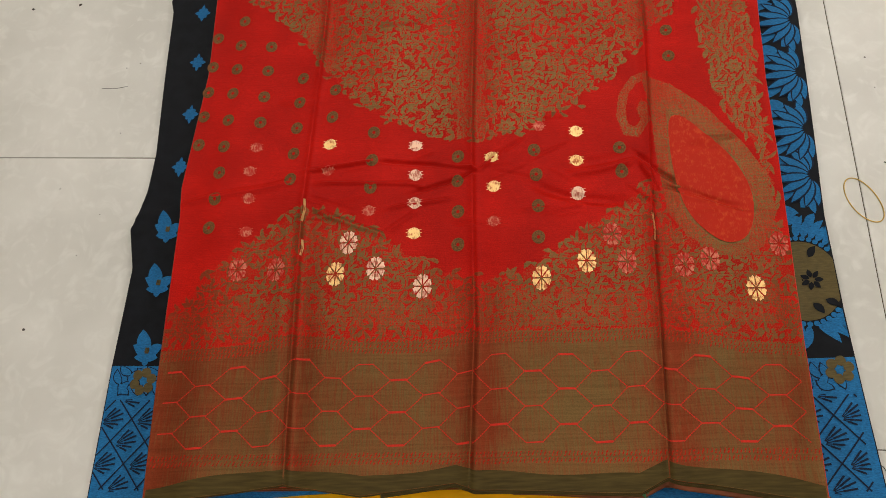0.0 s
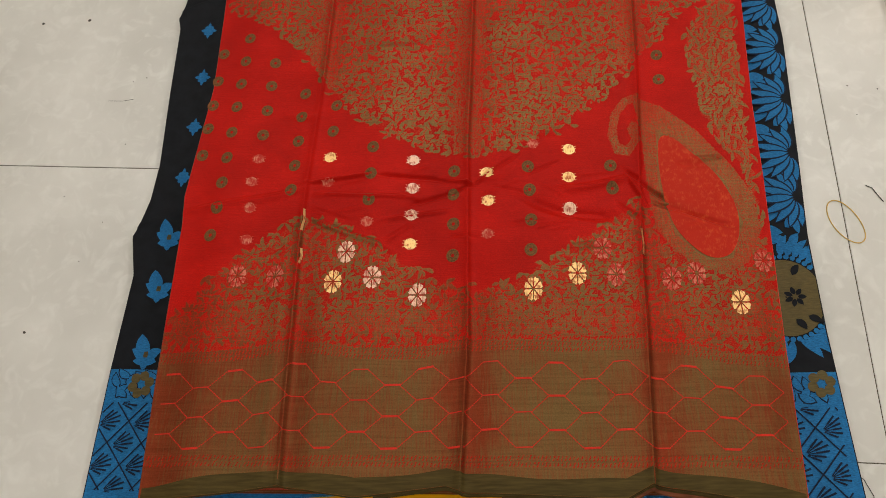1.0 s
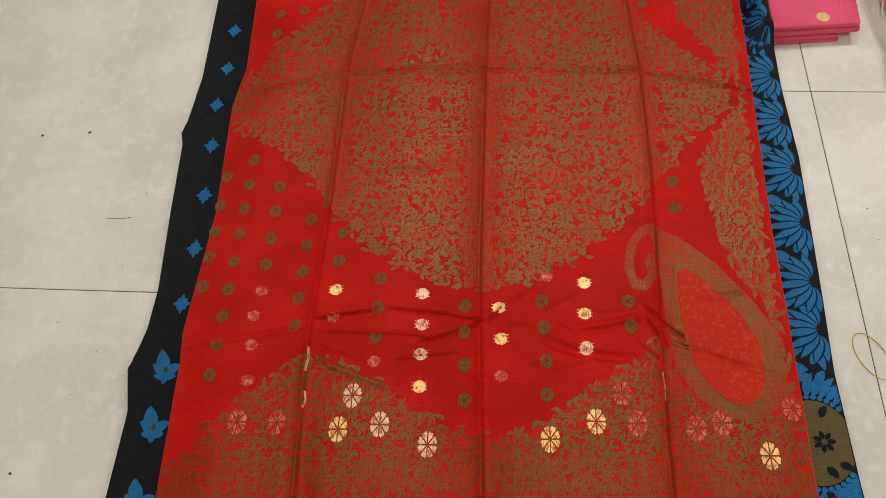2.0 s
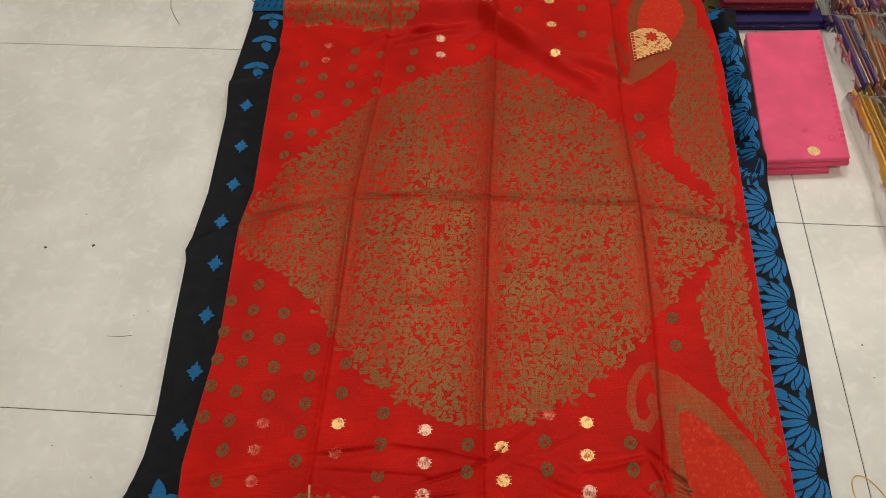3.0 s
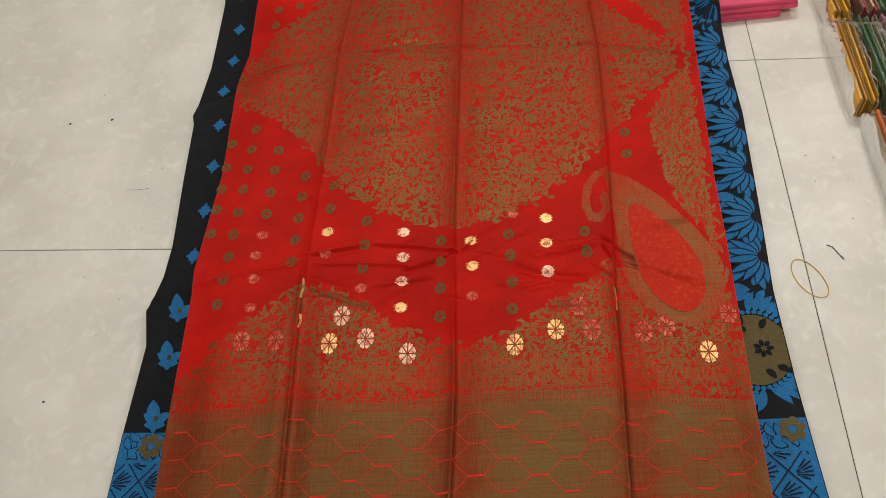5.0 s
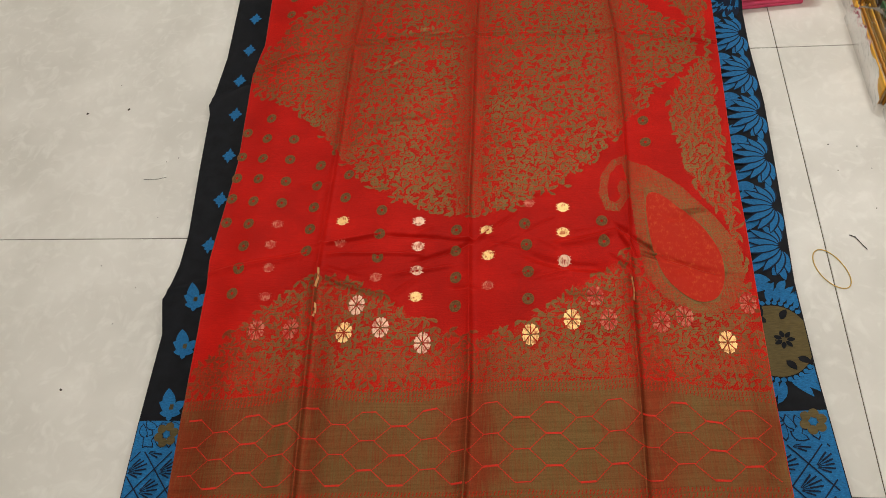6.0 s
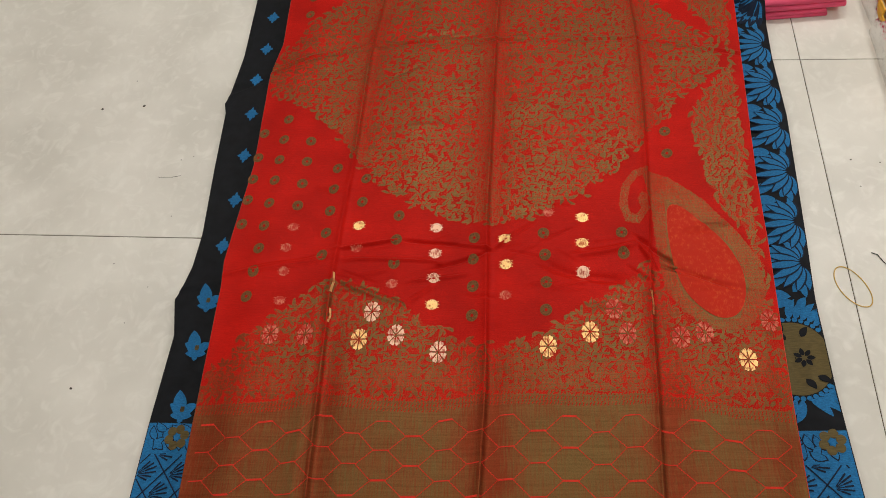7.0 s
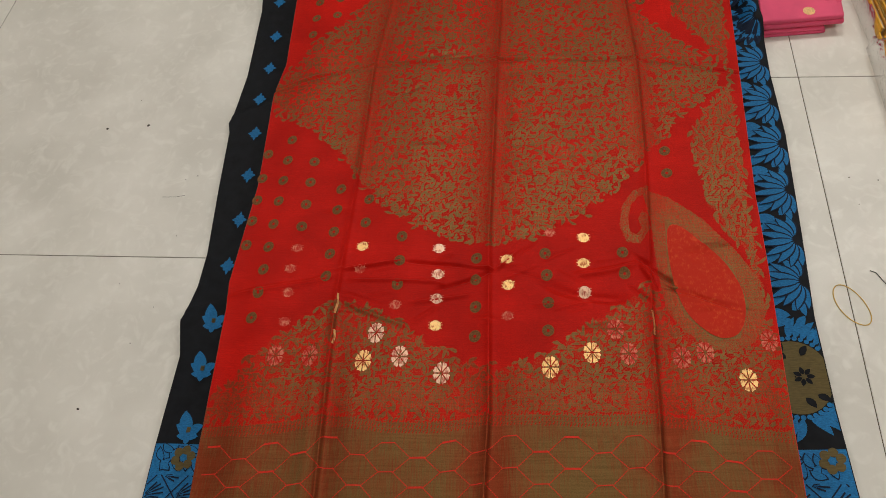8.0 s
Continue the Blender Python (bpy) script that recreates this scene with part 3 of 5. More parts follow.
def red_saree():
    saree = thing("red_saree", "bright red silk saree with olive-gold brocade spread over other sarees", "saree", at=(0, 0, 0))
    ys = np.r_[np.arange(-0.36, 1.0, 0.0018), np.arange(1.0, 2.0, 0.0036)]
    us = np.linspace(0, 1, 600)
    Y = np.repeat(ys[:, None], len(us), 1)
    L, R = RED_L(Y), RED_R(Y)
    X = L + us * (R - L)
    Y = Y + (RED_END(X) + 0.36) * np.clip(1 - (Y + 0.36) / 0.2, 0, 1)
    Z = red_height(X, Y)
    mask = np.zeros(X.shape)
    rng = np.random.default_rng(11)

    def paint(pts, value):
        j0, j1 = np.searchsorted(ys, [pts[:, 1].min() - 0.022, pts[:, 1].max() + 0.022])
        if j1 <= j0:
            return
        i0 = min(np.searchsorted(X[j0], pts[:, 0].min()), np.searchsorted(X[j1 - 1], pts[:, 0].min())) - 2
        i1 = max(np.searchsorted(X[j0], pts[:, 0].max()), np.searchsorted(X[j1 - 1], pts[:, 0].max())) + 2
        i0, i1 = max(0, i0), min(len(us), i1)
        if i1 > i0:
            sub = mask[j0:j1, i0:i1]
            sub[inside(pts, X[j0:j1, i0:i1], Y[j0:j1, i0:i1])] = value

    def grown(pts, k):
        mid = pts.mean(0)
        d = pts - mid
        n = np.linalg.norm(d, axis=1, keepdims=True)
        return mid + d * (1 + k / np.maximum(n, 1e-6))

    def foliage(area, gap, length, width, flowers, base=0.0, gapline=0.0024, flow=None, strength=1.0, fan=1):
        """Leaves and blossoms packed inside an outline, each with a thin red line round it."""
        if base:
            paint(area, base)
        lo, hi = area.min(0), area.max(0)
        n = int((hi - lo).prod() / gap ** 2 * 3)
        spots = lo + rng.random((n, 2)) * (hi - lo)
        spots = spots[inside(area, spots[:, 0], spots[:, 1])]
        cells, kept = {}, []
        for x, y in spots:
            key = (int(x / gap), int(y / gap))
            near = [q for a in (-1, 0, 1) for b in (-1, 0, 1) for q in cells.get((key[0] + a, key[1] + b), ())]
            if all((x - u) ** 2 + (y - v) ** 2 > gap * gap * 0.8 for u, v in near):
                cells.setdefault(key, []).append((x, y))
                kept.append((x, y))
        for x, y in kept:
            a = flow(x, y) + rng.choice([0, np.pi]) + rng.normal(0, 0.6) if flow else rng.uniform(0, 2 * np.pi)
            ln = length * rng.uniform(0.7, 1.25)
            bx, by = x - 0.5 * ln * math.cos(a), y - 0.5 * ln * math.sin(a)
            spread = [0.0] if fan == 1 else [(k - (fan - 1) / 2) * rng.uniform(0.75, 1.0) for k in range(fan)]
            blades = [leaf_outline(bx, by, ln * (1 - 0.22 * abs(d)), width * rng.uniform(0.75, 1.2), a + d, rng.uniform(-0.3, 0.3) + 0.2 * d) for d in spread]
            for p in blades:
                paint(grown(p, gapline), 0.5 * base)
            for p in blades:
                paint(p, strength)
        if flowers:
            beds = np.array([(x + (flowers / 2 if k % 2 else 0) + rng.normal(0, 0.013), y + rng.normal(0, 0.013)) for x in np.arange(lo[0] + 0.03, hi[0], flowers) for k, y in enumerate(np.arange(lo[1] + 0.02, hi[1], flowers * 1.05))])
            for fx, fy in beds[inside(area, beds[:, 0], beds[:, 1])]:
                r, turn = 0.019 * rng.uniform(0.85, 1.1), rng.uniform(0, 1)
                paint(flower_outline(fx, fy, r + 0.002, 8, 0.2, turn), 0.3)
                for k in range(8):
                    a = turn + k * math.pi / 4
                    paint(leaf_outline(fx + 0.0045 * math.cos(a), fy + 0.0045 * math.sin(a), r - 0.005, 0.0088, a, 0.0), strength)
                paint(flower_outline(fx, fy, 0.0042, 5, 0.1), strength)

    def scalloped(pts, bump, n):
        """An outline with rounded scallops along it."""
        pts = np.array(pts)
        out = []
        for a, b in zip(pts, np.roll(pts, -1, 0)):
            d = b - a
            ln = np.linalg.norm(d)
            nrm = np.array([d[1], -d[0]]) / max(ln, 1e-6)
            k = max(2, int(ln / n * 5))
            for t in np.arange(k) / k:
                out.append(a + d * t + nrm * bump * abs(math.sin(math.pi * t * ln / n)))
        return np.array(out)

    # the great medallion, with its two horns along the cross fold
    medallion = scalloped([(-0.306, 0.705), (-0.285, 0.65), (-0.173, 0.584), (-0.074, 0.48), (-0.017, 0.394), (0.057, 0.326), (0.146, 0.285), (0.227, 0.262), (0.305, 0.274),
                           (0.411, 0.327), (0.502, 0.411), (0.551, 0.474), (0.656, 0.607), (0.74, 0.69), (0.74, 0.745), (0.68, 0.80), (0.605, 0.87), (0.558, 0.978), (0.508, 1.031), (0.389, 1.133),
                           (0.247, 1.232), (0.17, 1.205), (0.076, 1.158), (-0.059, 1.078), (-0.2, 0.894), (-0.291, 0.744)], 0.010, 0.035)
    foliage(medallion, 0.0138, 0.024, 0.0084, 0.115, 0.36, 0.0014, None, 0.78, 3)
    # dense upright scrolls along the three creases
    for c in CREASES:
        gy, gx = np.meshgrid(np.arange(0.27, 1.22, 0.0105), np.arange(-0.024, 0.025, 0.0075), indexing="ij")
        px, py = (c(gy) + gx + rng.normal(0, 0.0015, gx.shape)).ravel(), (gy + rng.normal(0, 0.002, gx.shape)).ravel()
        for x, y in zip(*(v[inside(medallion, px, py)] for v in (px, py))):
            p = leaf_outline(x, y - 0.008, 0.019, 0.0052, math.pi / 2 + rng.choice([-0.45, 0.45]), 0.25)
            paint(grown(p, 0.0015), 0.38)
            paint(p, 0.62)
    # the wide figured border along one side
    border = scalloped([(0.752, 0.10), (0.735, 0.22), (0.70, 0.28), (0.676, 0.34), (0.664, 0.452), (0.663, 0.528), (0.702, 0.608), (0.765, 0.68), (0.765, 0.73), (0.711, 0.846), (0.662, 0.911), (0.66, 1.015), (0.698, 1.166), (0.695, 1.3),
                        (0.80, 1.36), (0.805, 1.2), (0.779, 0.72), (0.764, 0.33), (0.762, 0.10)], 0.008, 0.03)
    foliage(border, 0.0100, 0.030, 0.0085, 0.13, 0.47, 0.0012, lambda x, y: 1.5, 0.72)
    # the leafy edge above the end band
    edge = [(-0.29, -0.15), (-0.277, -0.085), (-0.228, -0.008), (-0.174, 0.048), (-0.077, 0.117), (-0.035, 0.122), (0.031, 0.092), (0.097, 0.045), (0.17, 0.0), (0.25, -0.022),
            (0.318, -0.012), (0.376, 0.025), (0.456, 0.085), (0.527, 0.13), (0.548, 0.15), (0.58, 0.06), (0.65, 0.02), (0.72, 0.02), (0.755, 0.08), (0.762, -0.155)]
    foliage(scalloped(edge[::-1], 0.008, 0.03), 0.0135, 0.023, 0.0078, 0, 0.41, 0.0013, lambda x, y: 1.57, 0.72, 3)
    for x in np.arange(-0.285, 0.762, 0.0105):
        for y in np.arange(-0.098, -0.045, 0.012):
            if rng.random() < 0.85 - 9 * (y + 0.098):
                p = leaf_outline(x + rng.normal(0, 0.002), y + rng.normal(0, 0.003) - 0.008, 0.021, 0.0075, math.pi / 2 + rng.choice([-0.6, 0.6]), 0.2)
                paint(grown(p, 0.001), 0.45)
                paint(p, 0.62)
    # its mirror at the far end
    far = [(-0.325, 1.62), (-0.322, 1.40), (-0.25, 1.365), (-0.16, 1.385), (-0.08, 1.352), (0.0, 1.362), (0.045, 1.42), (0.12, 1.62), (0.3, 1.60), (0.45, 1.50), (0.56, 1.42), (0.60, 1.62)]
    foliage(scalloped(far, 0.008, 0.03), 0.0115, 0.024, 0.0105, 0, 0.42, 0.0016)
    # paisleys: an outer combed band and a curled tip, and the same turned over beyond
    def flipped(p, turn):
        return np.array([(x + (0.03 if turn else 0), (1.53 - y) if turn else y) for x, y in p])
    for turn in (False, True):
        outer = flipped([(0.545, 0.39), (0.60, 0.362), (0.666, 0.30), (0.72, 0.23), (0.75, 0.17), (0.757, 0.093), (0.725, 0.03), (0.69, 0.012), (0.653, 0.015), (0.60, 0.05), (0.572, 0.10), (0.563, 0.20), (0.56, 0.30)], turn)
        paint(outer, 0.56)
        inner = flipped([(0.592, 0.30), (0.648, 0.25), (0.70, 0.19), (0.720, 0.11), (0.697, 0.045), (0.655, 0.040), (0.608, 0.09), (0.590, 0.184)], turn)
        core = inner.mean(0)
        for k in range(64):
            a = 2 * math.pi * k / 64 + 0.02
            far = core + 0.30 * np.array([math.cos(a), math.sin(a)])
            for f in np.linspace(0.0, 1.0, 60):
                q = core + (far - core) * f
                if not inside(inner, q[:1], q[1:])[0]:
                    break
            near = q + 0.007 * np.array([math.cos(a), math.sin(a)])
            c, s_ = math.cos(a + 0.35), math.sin(a + 0.35)
            for f in np.linspace(0.012, 0.075, 16):
                tip = near + f * np.array([c, s_])
                if not inside(outer, tip[:1], tip[1:])[0]:
                    break
            paint(leaf_outline(near[0], near[1], f, 0.0065, a + 0.35, 0.1), 0.62)
        paint(grown(inner, 0.007), 1)
        
        hook = flipped([(0.564, 0.392), (0.53, 0.382), (0.505, 0.345), (0.497, 0.297), (0.508, 0.255), (0.535, 0.248), (0.557, 0.28), (0.557, 0.315), (0.545, 0.33), (0.535, 0.31), (0.54, 0.285), (0.53, 0.272), (0.518, 0.28), (0.516, 0.31), (0.524, 0.345), (0.54, 0.365), (0.562, 0.372)], turn)
        paint(hook, 0.52)
        mid = hook.mean(0)
        for k in range(40):
            a = 2 * math.pi * k / 40
            p = leaf_outline(mid[0] + 0.012 * math.cos(a), mid[1] + 0.02 * math.sin(a), 0.07, 0.0045, a, 0.2)
            p = p[inside(hook, p[:, 0], p[:, 1])]
            if len(p) > 3:
                paint(p, 0.62)
    # the end band: olive from edge to edge, with slanting red ticks along it
    top = curve((-0.3, -0.126), (-0.2, -0.128), (-0.138, -0.121), (-0.06, -0.106), (0.06, -0.124), (0.15, -0.122), (0.233, -0.106), (0.4, -0.112), (0.54, -0.106), (0.663, -0.133), (0.78, -0.140))
    mask[Y < top(X)] = 1.0
    for row, y0 in ((0, -0.112), (1, -0.121), (2, -0.130), (3, -0.306), (4, -0.316)):
        for x in np.arange(-0.285, 0.77, 0.0062):
            y1 = y0 + (float(top(x)) + 0.110 if row < 3 else 0.0)
            paint(np.array([(x, y1), (x + 0.0022, y1), (x + 0.0048, y1 + 0.0085), (x + 0.0026, y1 + 0.0085)]), 0.36)
    # fold shade painted into the colour: redder and darker by creases and left edge
    shot_shade = np.exp(-((X - RED_L(Y)) / 0.12) ** 2) + 0.35 * np.clip((X - 0.6) / 0.1, 0, 1)
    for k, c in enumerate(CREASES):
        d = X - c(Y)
        shot_shade = np.maximum(shot_shade, np.exp(-((d - 0.012) / np.where(d > 0.012, 0.045, (0.03, 0.075, 0.035)[k])) ** 2))
    shot_shade = np.where(Y > 0.1, 0.85 * shot_shade ** 2, shot_shade)
    shot_shade = np.clip(shot_shade * (0.8 + 0.4 * soft_noise(X, Y, 25, 61)), 0, 1)
    sheet = link("sheet", grid_mesh("sheet", X, Y, Z, mask, shot_shade), M_RED, saree, "red silk sheet woven with olive leaves")

    # rims hanging from the sheet's edges
    for name, xs, yy, nrm in (("front_edge", X[0], Y[0], (0, -1)), ("left_edge", X[:, 0], Y[:, 0], (-1, 0)), ("right_edge", X[:, -1], Y[:, -1], (1, 0))):
        zz = red_height(xs, yy)
        drop = np.array([0.0, 0.0008, 0.003, 0.007])
        out = np.array([0.0, 0.0012, 0.0018, 0.0006])
        gx = xs[None, :] + out[:, None] * nrm[0]
        gy = yy[None, :] + out[:, None] * nrm[1]
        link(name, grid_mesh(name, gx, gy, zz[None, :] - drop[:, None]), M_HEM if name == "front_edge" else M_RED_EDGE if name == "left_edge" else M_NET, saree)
    # folded layers under the top sheet, showing at the end
    for k, (dy, lo, hi) in enumerate(((0.006, -0.27, 0.765), (-0.003, 0.10, 0.76), (-0.009, 0.30, 0.758))):
        xs = np.linspace(lo, hi, 120)
        e = RED_END(xs) - 0.003 + dy * (0.6 + 0.4 * np.sin(xs * 9 + k))
        rows = np.array([0, 0.0008, 0.002, 0.008])
        z = red_height(xs, e + 0.01)[None] - 0.0028 - 0.0026 * k + np.array([-0.0018, 0.0, 0.0006, 0.0006])[:, None]
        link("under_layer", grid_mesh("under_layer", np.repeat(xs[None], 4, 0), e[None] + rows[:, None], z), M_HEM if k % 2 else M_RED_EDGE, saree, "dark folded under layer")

    # the plain hem stripe and the honeycomb of red thread over the band
    xs = np.linspace(0.002, 0.998, 300)
    hx = RED_L(-0.36) + xs * (RED_R(-0.36) - RED_L(-0.36))
    e = RED_END(hx)
    rows = np.linspace(0.0005, 0.029, 10)[:, None]
    gy = e[None] + rows * (0.9 + 0.1 * np.sin(hx * 30))[None]
    gx = np.repeat(hx[None], 10, 0)
    link("hem_stripe", grid_mesh("hem_stripe", gx, gy, red_height(gx, gy) + 0.0007), M_HEM, saree, "plain olive green hem stripe")
    net = bmesh.new()
    dx, dy = 0.0535, 0.0535

    def sag(x, y):
        return (x, y + (float(top(x)) + 0.114) * min(1.0, (y + 0.31) / 0.17))
    for k in range(20):
        x = -0.255 + dx * k
        for j in range(5):
            y = -0.153 - dy * j + (dy / 2 if k % 2 else 0)
            if not -0.298 < y < -0.138 or x > 0.74:
                continue
            bold = 0.0034 if (k * 7 + j * 3) % 4 == 0 or k % 5 == 2 else 0.0020
            strip(net, [sag(x - 0.0125, y), sag(x + 0.0125, y + 0.001)], bold, red_height)
            for sy in (1, -1):
                ty = y + sy * dy / 2
                if -0.300 < ty < -0.136 and x + dx - 0.0125 < 0.75:
                    for f in np.arange(0, 0.95, 0.1):
                        a, b = ((x + 0.0125 + q * (dx - 0.025), y + q * (ty - y)) for q in (f, f + 0.078))
                        strip(net, [sag(*a), sag(*b)], 0.0017, red_height)
    part("border_net", net, M_NET, saree, "honeycomb of red thread")

    # woven spots and blossoms
    def spot(x, y, mat, name, r=0.0115):
        bm = bmesh.new()
        if mat is M_OLIVE:
            ring_figure(bm, x, y, 0.0030, r, red_height, squash=1.12)
        else:
            ring_figure(bm, x, y, 0.0002, r * 0.5, red_height)
            ring_figure(bm, x, y, r * 0.5, r, red_height)
            for s in (-1, 1):
                for q in (-0.5, 0.1, 0.6):
                    strip(bm, [(x + s * r * 0.85, y + q * r), (x + s * r * (1.25 - 0.2 * abs(q)), y + q * r)], 0.0012, red_height, 0.0007)
        part(name, bm, mat, saree, {"gold_spot": "shining gold zari spot", "pale_spot": "pale silver-gold zari spot", "copper_spot": "faint copper zari spot"}.get(name, ""))

    for x, y in ((-0.033, 0.260), (0.268, 0.219), (0.272, 0.159), (0.423, 0.268), (0.421, 0.207), (0.388, 1.415), (0.391, 1.321), (0.398, 1.222), (0.205, 1.601), (0.132, 0.074)):
        spot(x, y, M_GOLD, "gold_spot")
    for x, y in ((0.128, 0.250), (0.130, 0.189), (0.131, 0.133), (0.421, 0.143), (0.105, 1.309), (0.107, 1.251), (0.214, 1.508), (0.225, 1.414)):
        spot(x, y, M_SILVER, "pale_spot")
    for x, y in ((-0.172, 0.258), (-0.178, 0.207), (-0.173, 0.151), (-0.169, 0.085), (-0.031, 0.204), (0.272, 0.091), (0.355, 0.279), (-0.188, 1.287), (-0.188, 1.231), (0.05, 0.118)):
        spot(x, y, M_COPPER, "copper_spot", 0.0105)
    olive = [(-0.033, 0.381), (-0.034, 0.320), (0.049, 0.279), (0.049, 0.221), (0.050, 0.164), (0.207, 0.223), (0.207, 0.173), (0.209, 0.112), (0.210, 0.049),
             (0.345, 0.229), (0.348, 0.179), (0.350, 0.116), (0.349, 0.056), (0.499, 0.230), (0.500, 0.181), (0.605, 0.485), (0.604, 0.424), (0.593, 1.032), (0.591, 0.973),
             (0.037, 1.261), (0.033, 1.198), (0.184, 1.284), (0.305, 1.384), (0.297, 1.477), (0.292, 1.568), (0.472, 1.388), (0.468, 1.288), (-0.238, 0.095)]
    for x, ys_ in ((-0.100, (0.188, 0.242, 0.298, 0.355, 0.412)), (-0.172, (0.313, 0.371, 0.432, 0.490)), (-0.235, (0.152, 0.206, 0.262, 0.32, 0.381, 0.438, 0.496, 0.556)),
                   (-0.286, (0.27, 0.332, 0.388, 0.448, 0.519)), (-0.242, (0.91, 0.972, 1.033, 1.095, 1.154, 1.216)), (-0.187, (0.979, 1.042, 1.105, 1.169)),
                   (-0.116, (1.083, 1.146, 1.207, 1.27)), (-0.047, (1.117, 1.177, 1.25))):
        olive += [(x, y) for y in ys_]
    for x, y in olive:
        spot(x, y, M_OLIVE, "olive_spot")

    def blossom(x, y, mat, r=0.0175):
        """Eight separate petals round a cross of red."""
        bm = bmesh.new()
        for k in range(8):
            a = math.pi / 8 + k * math.pi / 4
            t = np.array([(0.14, 0.0), (0.5, 0.26), (0.8, 0.33), (0.98, 0.22), (0.93, 0.0), (0.98, -0.22), (0.8, -0.33), (0.5, -0.26)])
            figure(bm, np.stack([x + 0.95 * r * t[:, 0] * np.cos(a + t[:, 1]), y + 1.32 * r * t[:, 0] * np.sin(a + t[:, 1])], -1), red_height, 0.0011)
        part("zari_blossom", bm, mat, saree, "eight-petalled zari blossom")

    for x, y in ((0.001, -0.002), (0.352, -0.02), (0.429, 0.011), (0.701, -0.045), (0.439, 1.558), (0.544, 1.500), (0.382, 1.609), (0.522, 1.601)):
        blossom(x, y, M_GOLD)
    for x, y in ((0.019, 0.056), (0.070, 0.006), (0.151, -0.026)):
        blossom(x, y, M_SILVER)
    for x, y in ((0.475, 0.060), (0.496, 0.008), (0.750, 0.033), (-0.105, 0.011), (-0.173, 0.012), (0.590, -0.001), (0.632, 0.007)):
        blossom(x, y, M_COPPER)
    # highlights on two of the ridges, painted as strips of gold
    for x, y, ln in ((-0.068, 0.10, 0.045), (-0.064, 0.035, 0.03), (0.545, 0.045, 0.05)):
        part("zari_glint", strip(bmesh.new(), [(x, y), (x + 0.002, y + ln / 2), (x, y + ln)], 0.0035, red_height, 0.0014), M_GOLD, saree, "gold strip painted as a highlight on a fold ridge")
    # the fillings of the paisleys
    for turn, mat, lab in ((False, M_PAISLEY, "orange zari filling of a paisley"), (True, M_PAISLEY, "orange zari filling of a paisley")):
        p = flipped([(0.592, 0.30), (0.622, 0.282), (0.648, 0.25), (0.68, 0.222), (0.70, 0.19), (0.717, 0.15), (0.720, 0.11), (0.713, 0.072), (0.697, 0.045), (0.675, 0.038), (0.655, 0.040), (0.63, 0.06), (0.608, 0.09), (0.596, 0.135), (0.590, 0.184), (0.588, 0.245)], turn)
        mid = p.mean(0)
        ring = np.vstack([p, p[:1]])
        walkt = np.linspace(0, len(p), 97)
        rx, ry = np.interp(walkt, np.arange(len(p) + 1), ring[:, 0]), np.interp(walkt, np.arange(len(p) + 1), ring[:, 1])
        for _ in range(3):
            rx, ry = (np.r_[v, v[:1]] for v in ((np.roll(c[:-1], 2) + c[:-1] + np.roll(c[:-1], -2)) / 3 for c in (rx, ry)))
        grow = np.linspace(0.01, 1.02, 36)[:, None]
        gx, gy = mid[0] + (rx - mid[0])[None] * grow, mid[1] + (ry - mid[1])[None] * grow
        filling = link("paisley_filling", grid_mesh("paisley_filling", gx, gy, red_height(gx, gy) + 0.0010), mat, saree, lab)
        bm = bmesh.new()
        for k in range(34):
            q = p[int(k / 34 * len(p))] * (1 - k / 34 * len(p) % 1) + p[(int(k / 34 * len(p)) + 1) % len(p)] * (k / 34 * len(p) % 1)
            q = mid + (q - mid) * 0.88
            figure(bm, flower_outline(q[0], q[1], 0.0034, 4, 0.1), red_height, 0.0013)
        for k in range(8):
            figure(bm, leaf_outline(mid[0], mid[1], 0.026, 0.009, k * math.pi / 4, 0.1), red_height, 0.0013)
        tagged(part("paisley_bead", bm, M_PAISLEY, filling, "row of small woven beads"), kind="stuff")
    gold = np.array([(0.612, 1.225), (0.611, 1.33), (0.64, 1.345), (0.67, 1.345), (0.70, 1.325), (0.715, 1.29), (0.705, 1.265), (0.66, 1.245)])
    gold[:, 0] -= 0.012
    mid = gold.mean(0)
    ring = np.vstack([gold, gold[:1]])
    gx = np.array([mid[0] + (ring[:, 0] - mid[0]) * f for f in np.linspace(0.02, 1, 12)])
    gy = np.array([mid[1] + (ring[:, 1] - mid[1]) * f for f in np.linspace(0.02, 1, 12)])
    panel = link("gold_panel", grid_mesh("gold_panel", gx, gy, red_height(gx, gy) + 0.0022), M_GOLD, saree, "bright gold panel in the far paisley")
    part("panel_flower", figure(bmesh.new(), flower_outline(mid[0], mid[1] + 0.015, 0.019, 8, 0.6), red_height, 0.0032), M_PAISLEY, panel, "red flower on the gold panel")
    beads = bmesh.new()
    for k in range(9):
        figure(beads, flower_outline(0.604, 1.232 + k * 0.0115, 0.0040, 6, 0.05), red_height, 0.0034)
        figure(beads, flower_outline(0.612 + k * 0.0105, 1.228 + 0.0052 * k, 0.0034, 6, 0.05), red_height, 0.0034)
    for dx, dy, a in ((-0.012, -0.02, 2.3), (0.012, -0.016, 0.8), (0.03, 0.004, 0.5), (-0.028, 0.012, 2.6), (0.02, 0.03, 1.2)):
        figure(beads, leaf_outline(mid[0] + dx, mid[1] + dy, 0.016, 0.006, a, 0.2), red_height, 0.0034)
    tagged(part("panel_bead", beads, M_PAISLEY, panel, "red beads and leaves woven on the gold"), kind="stuff")
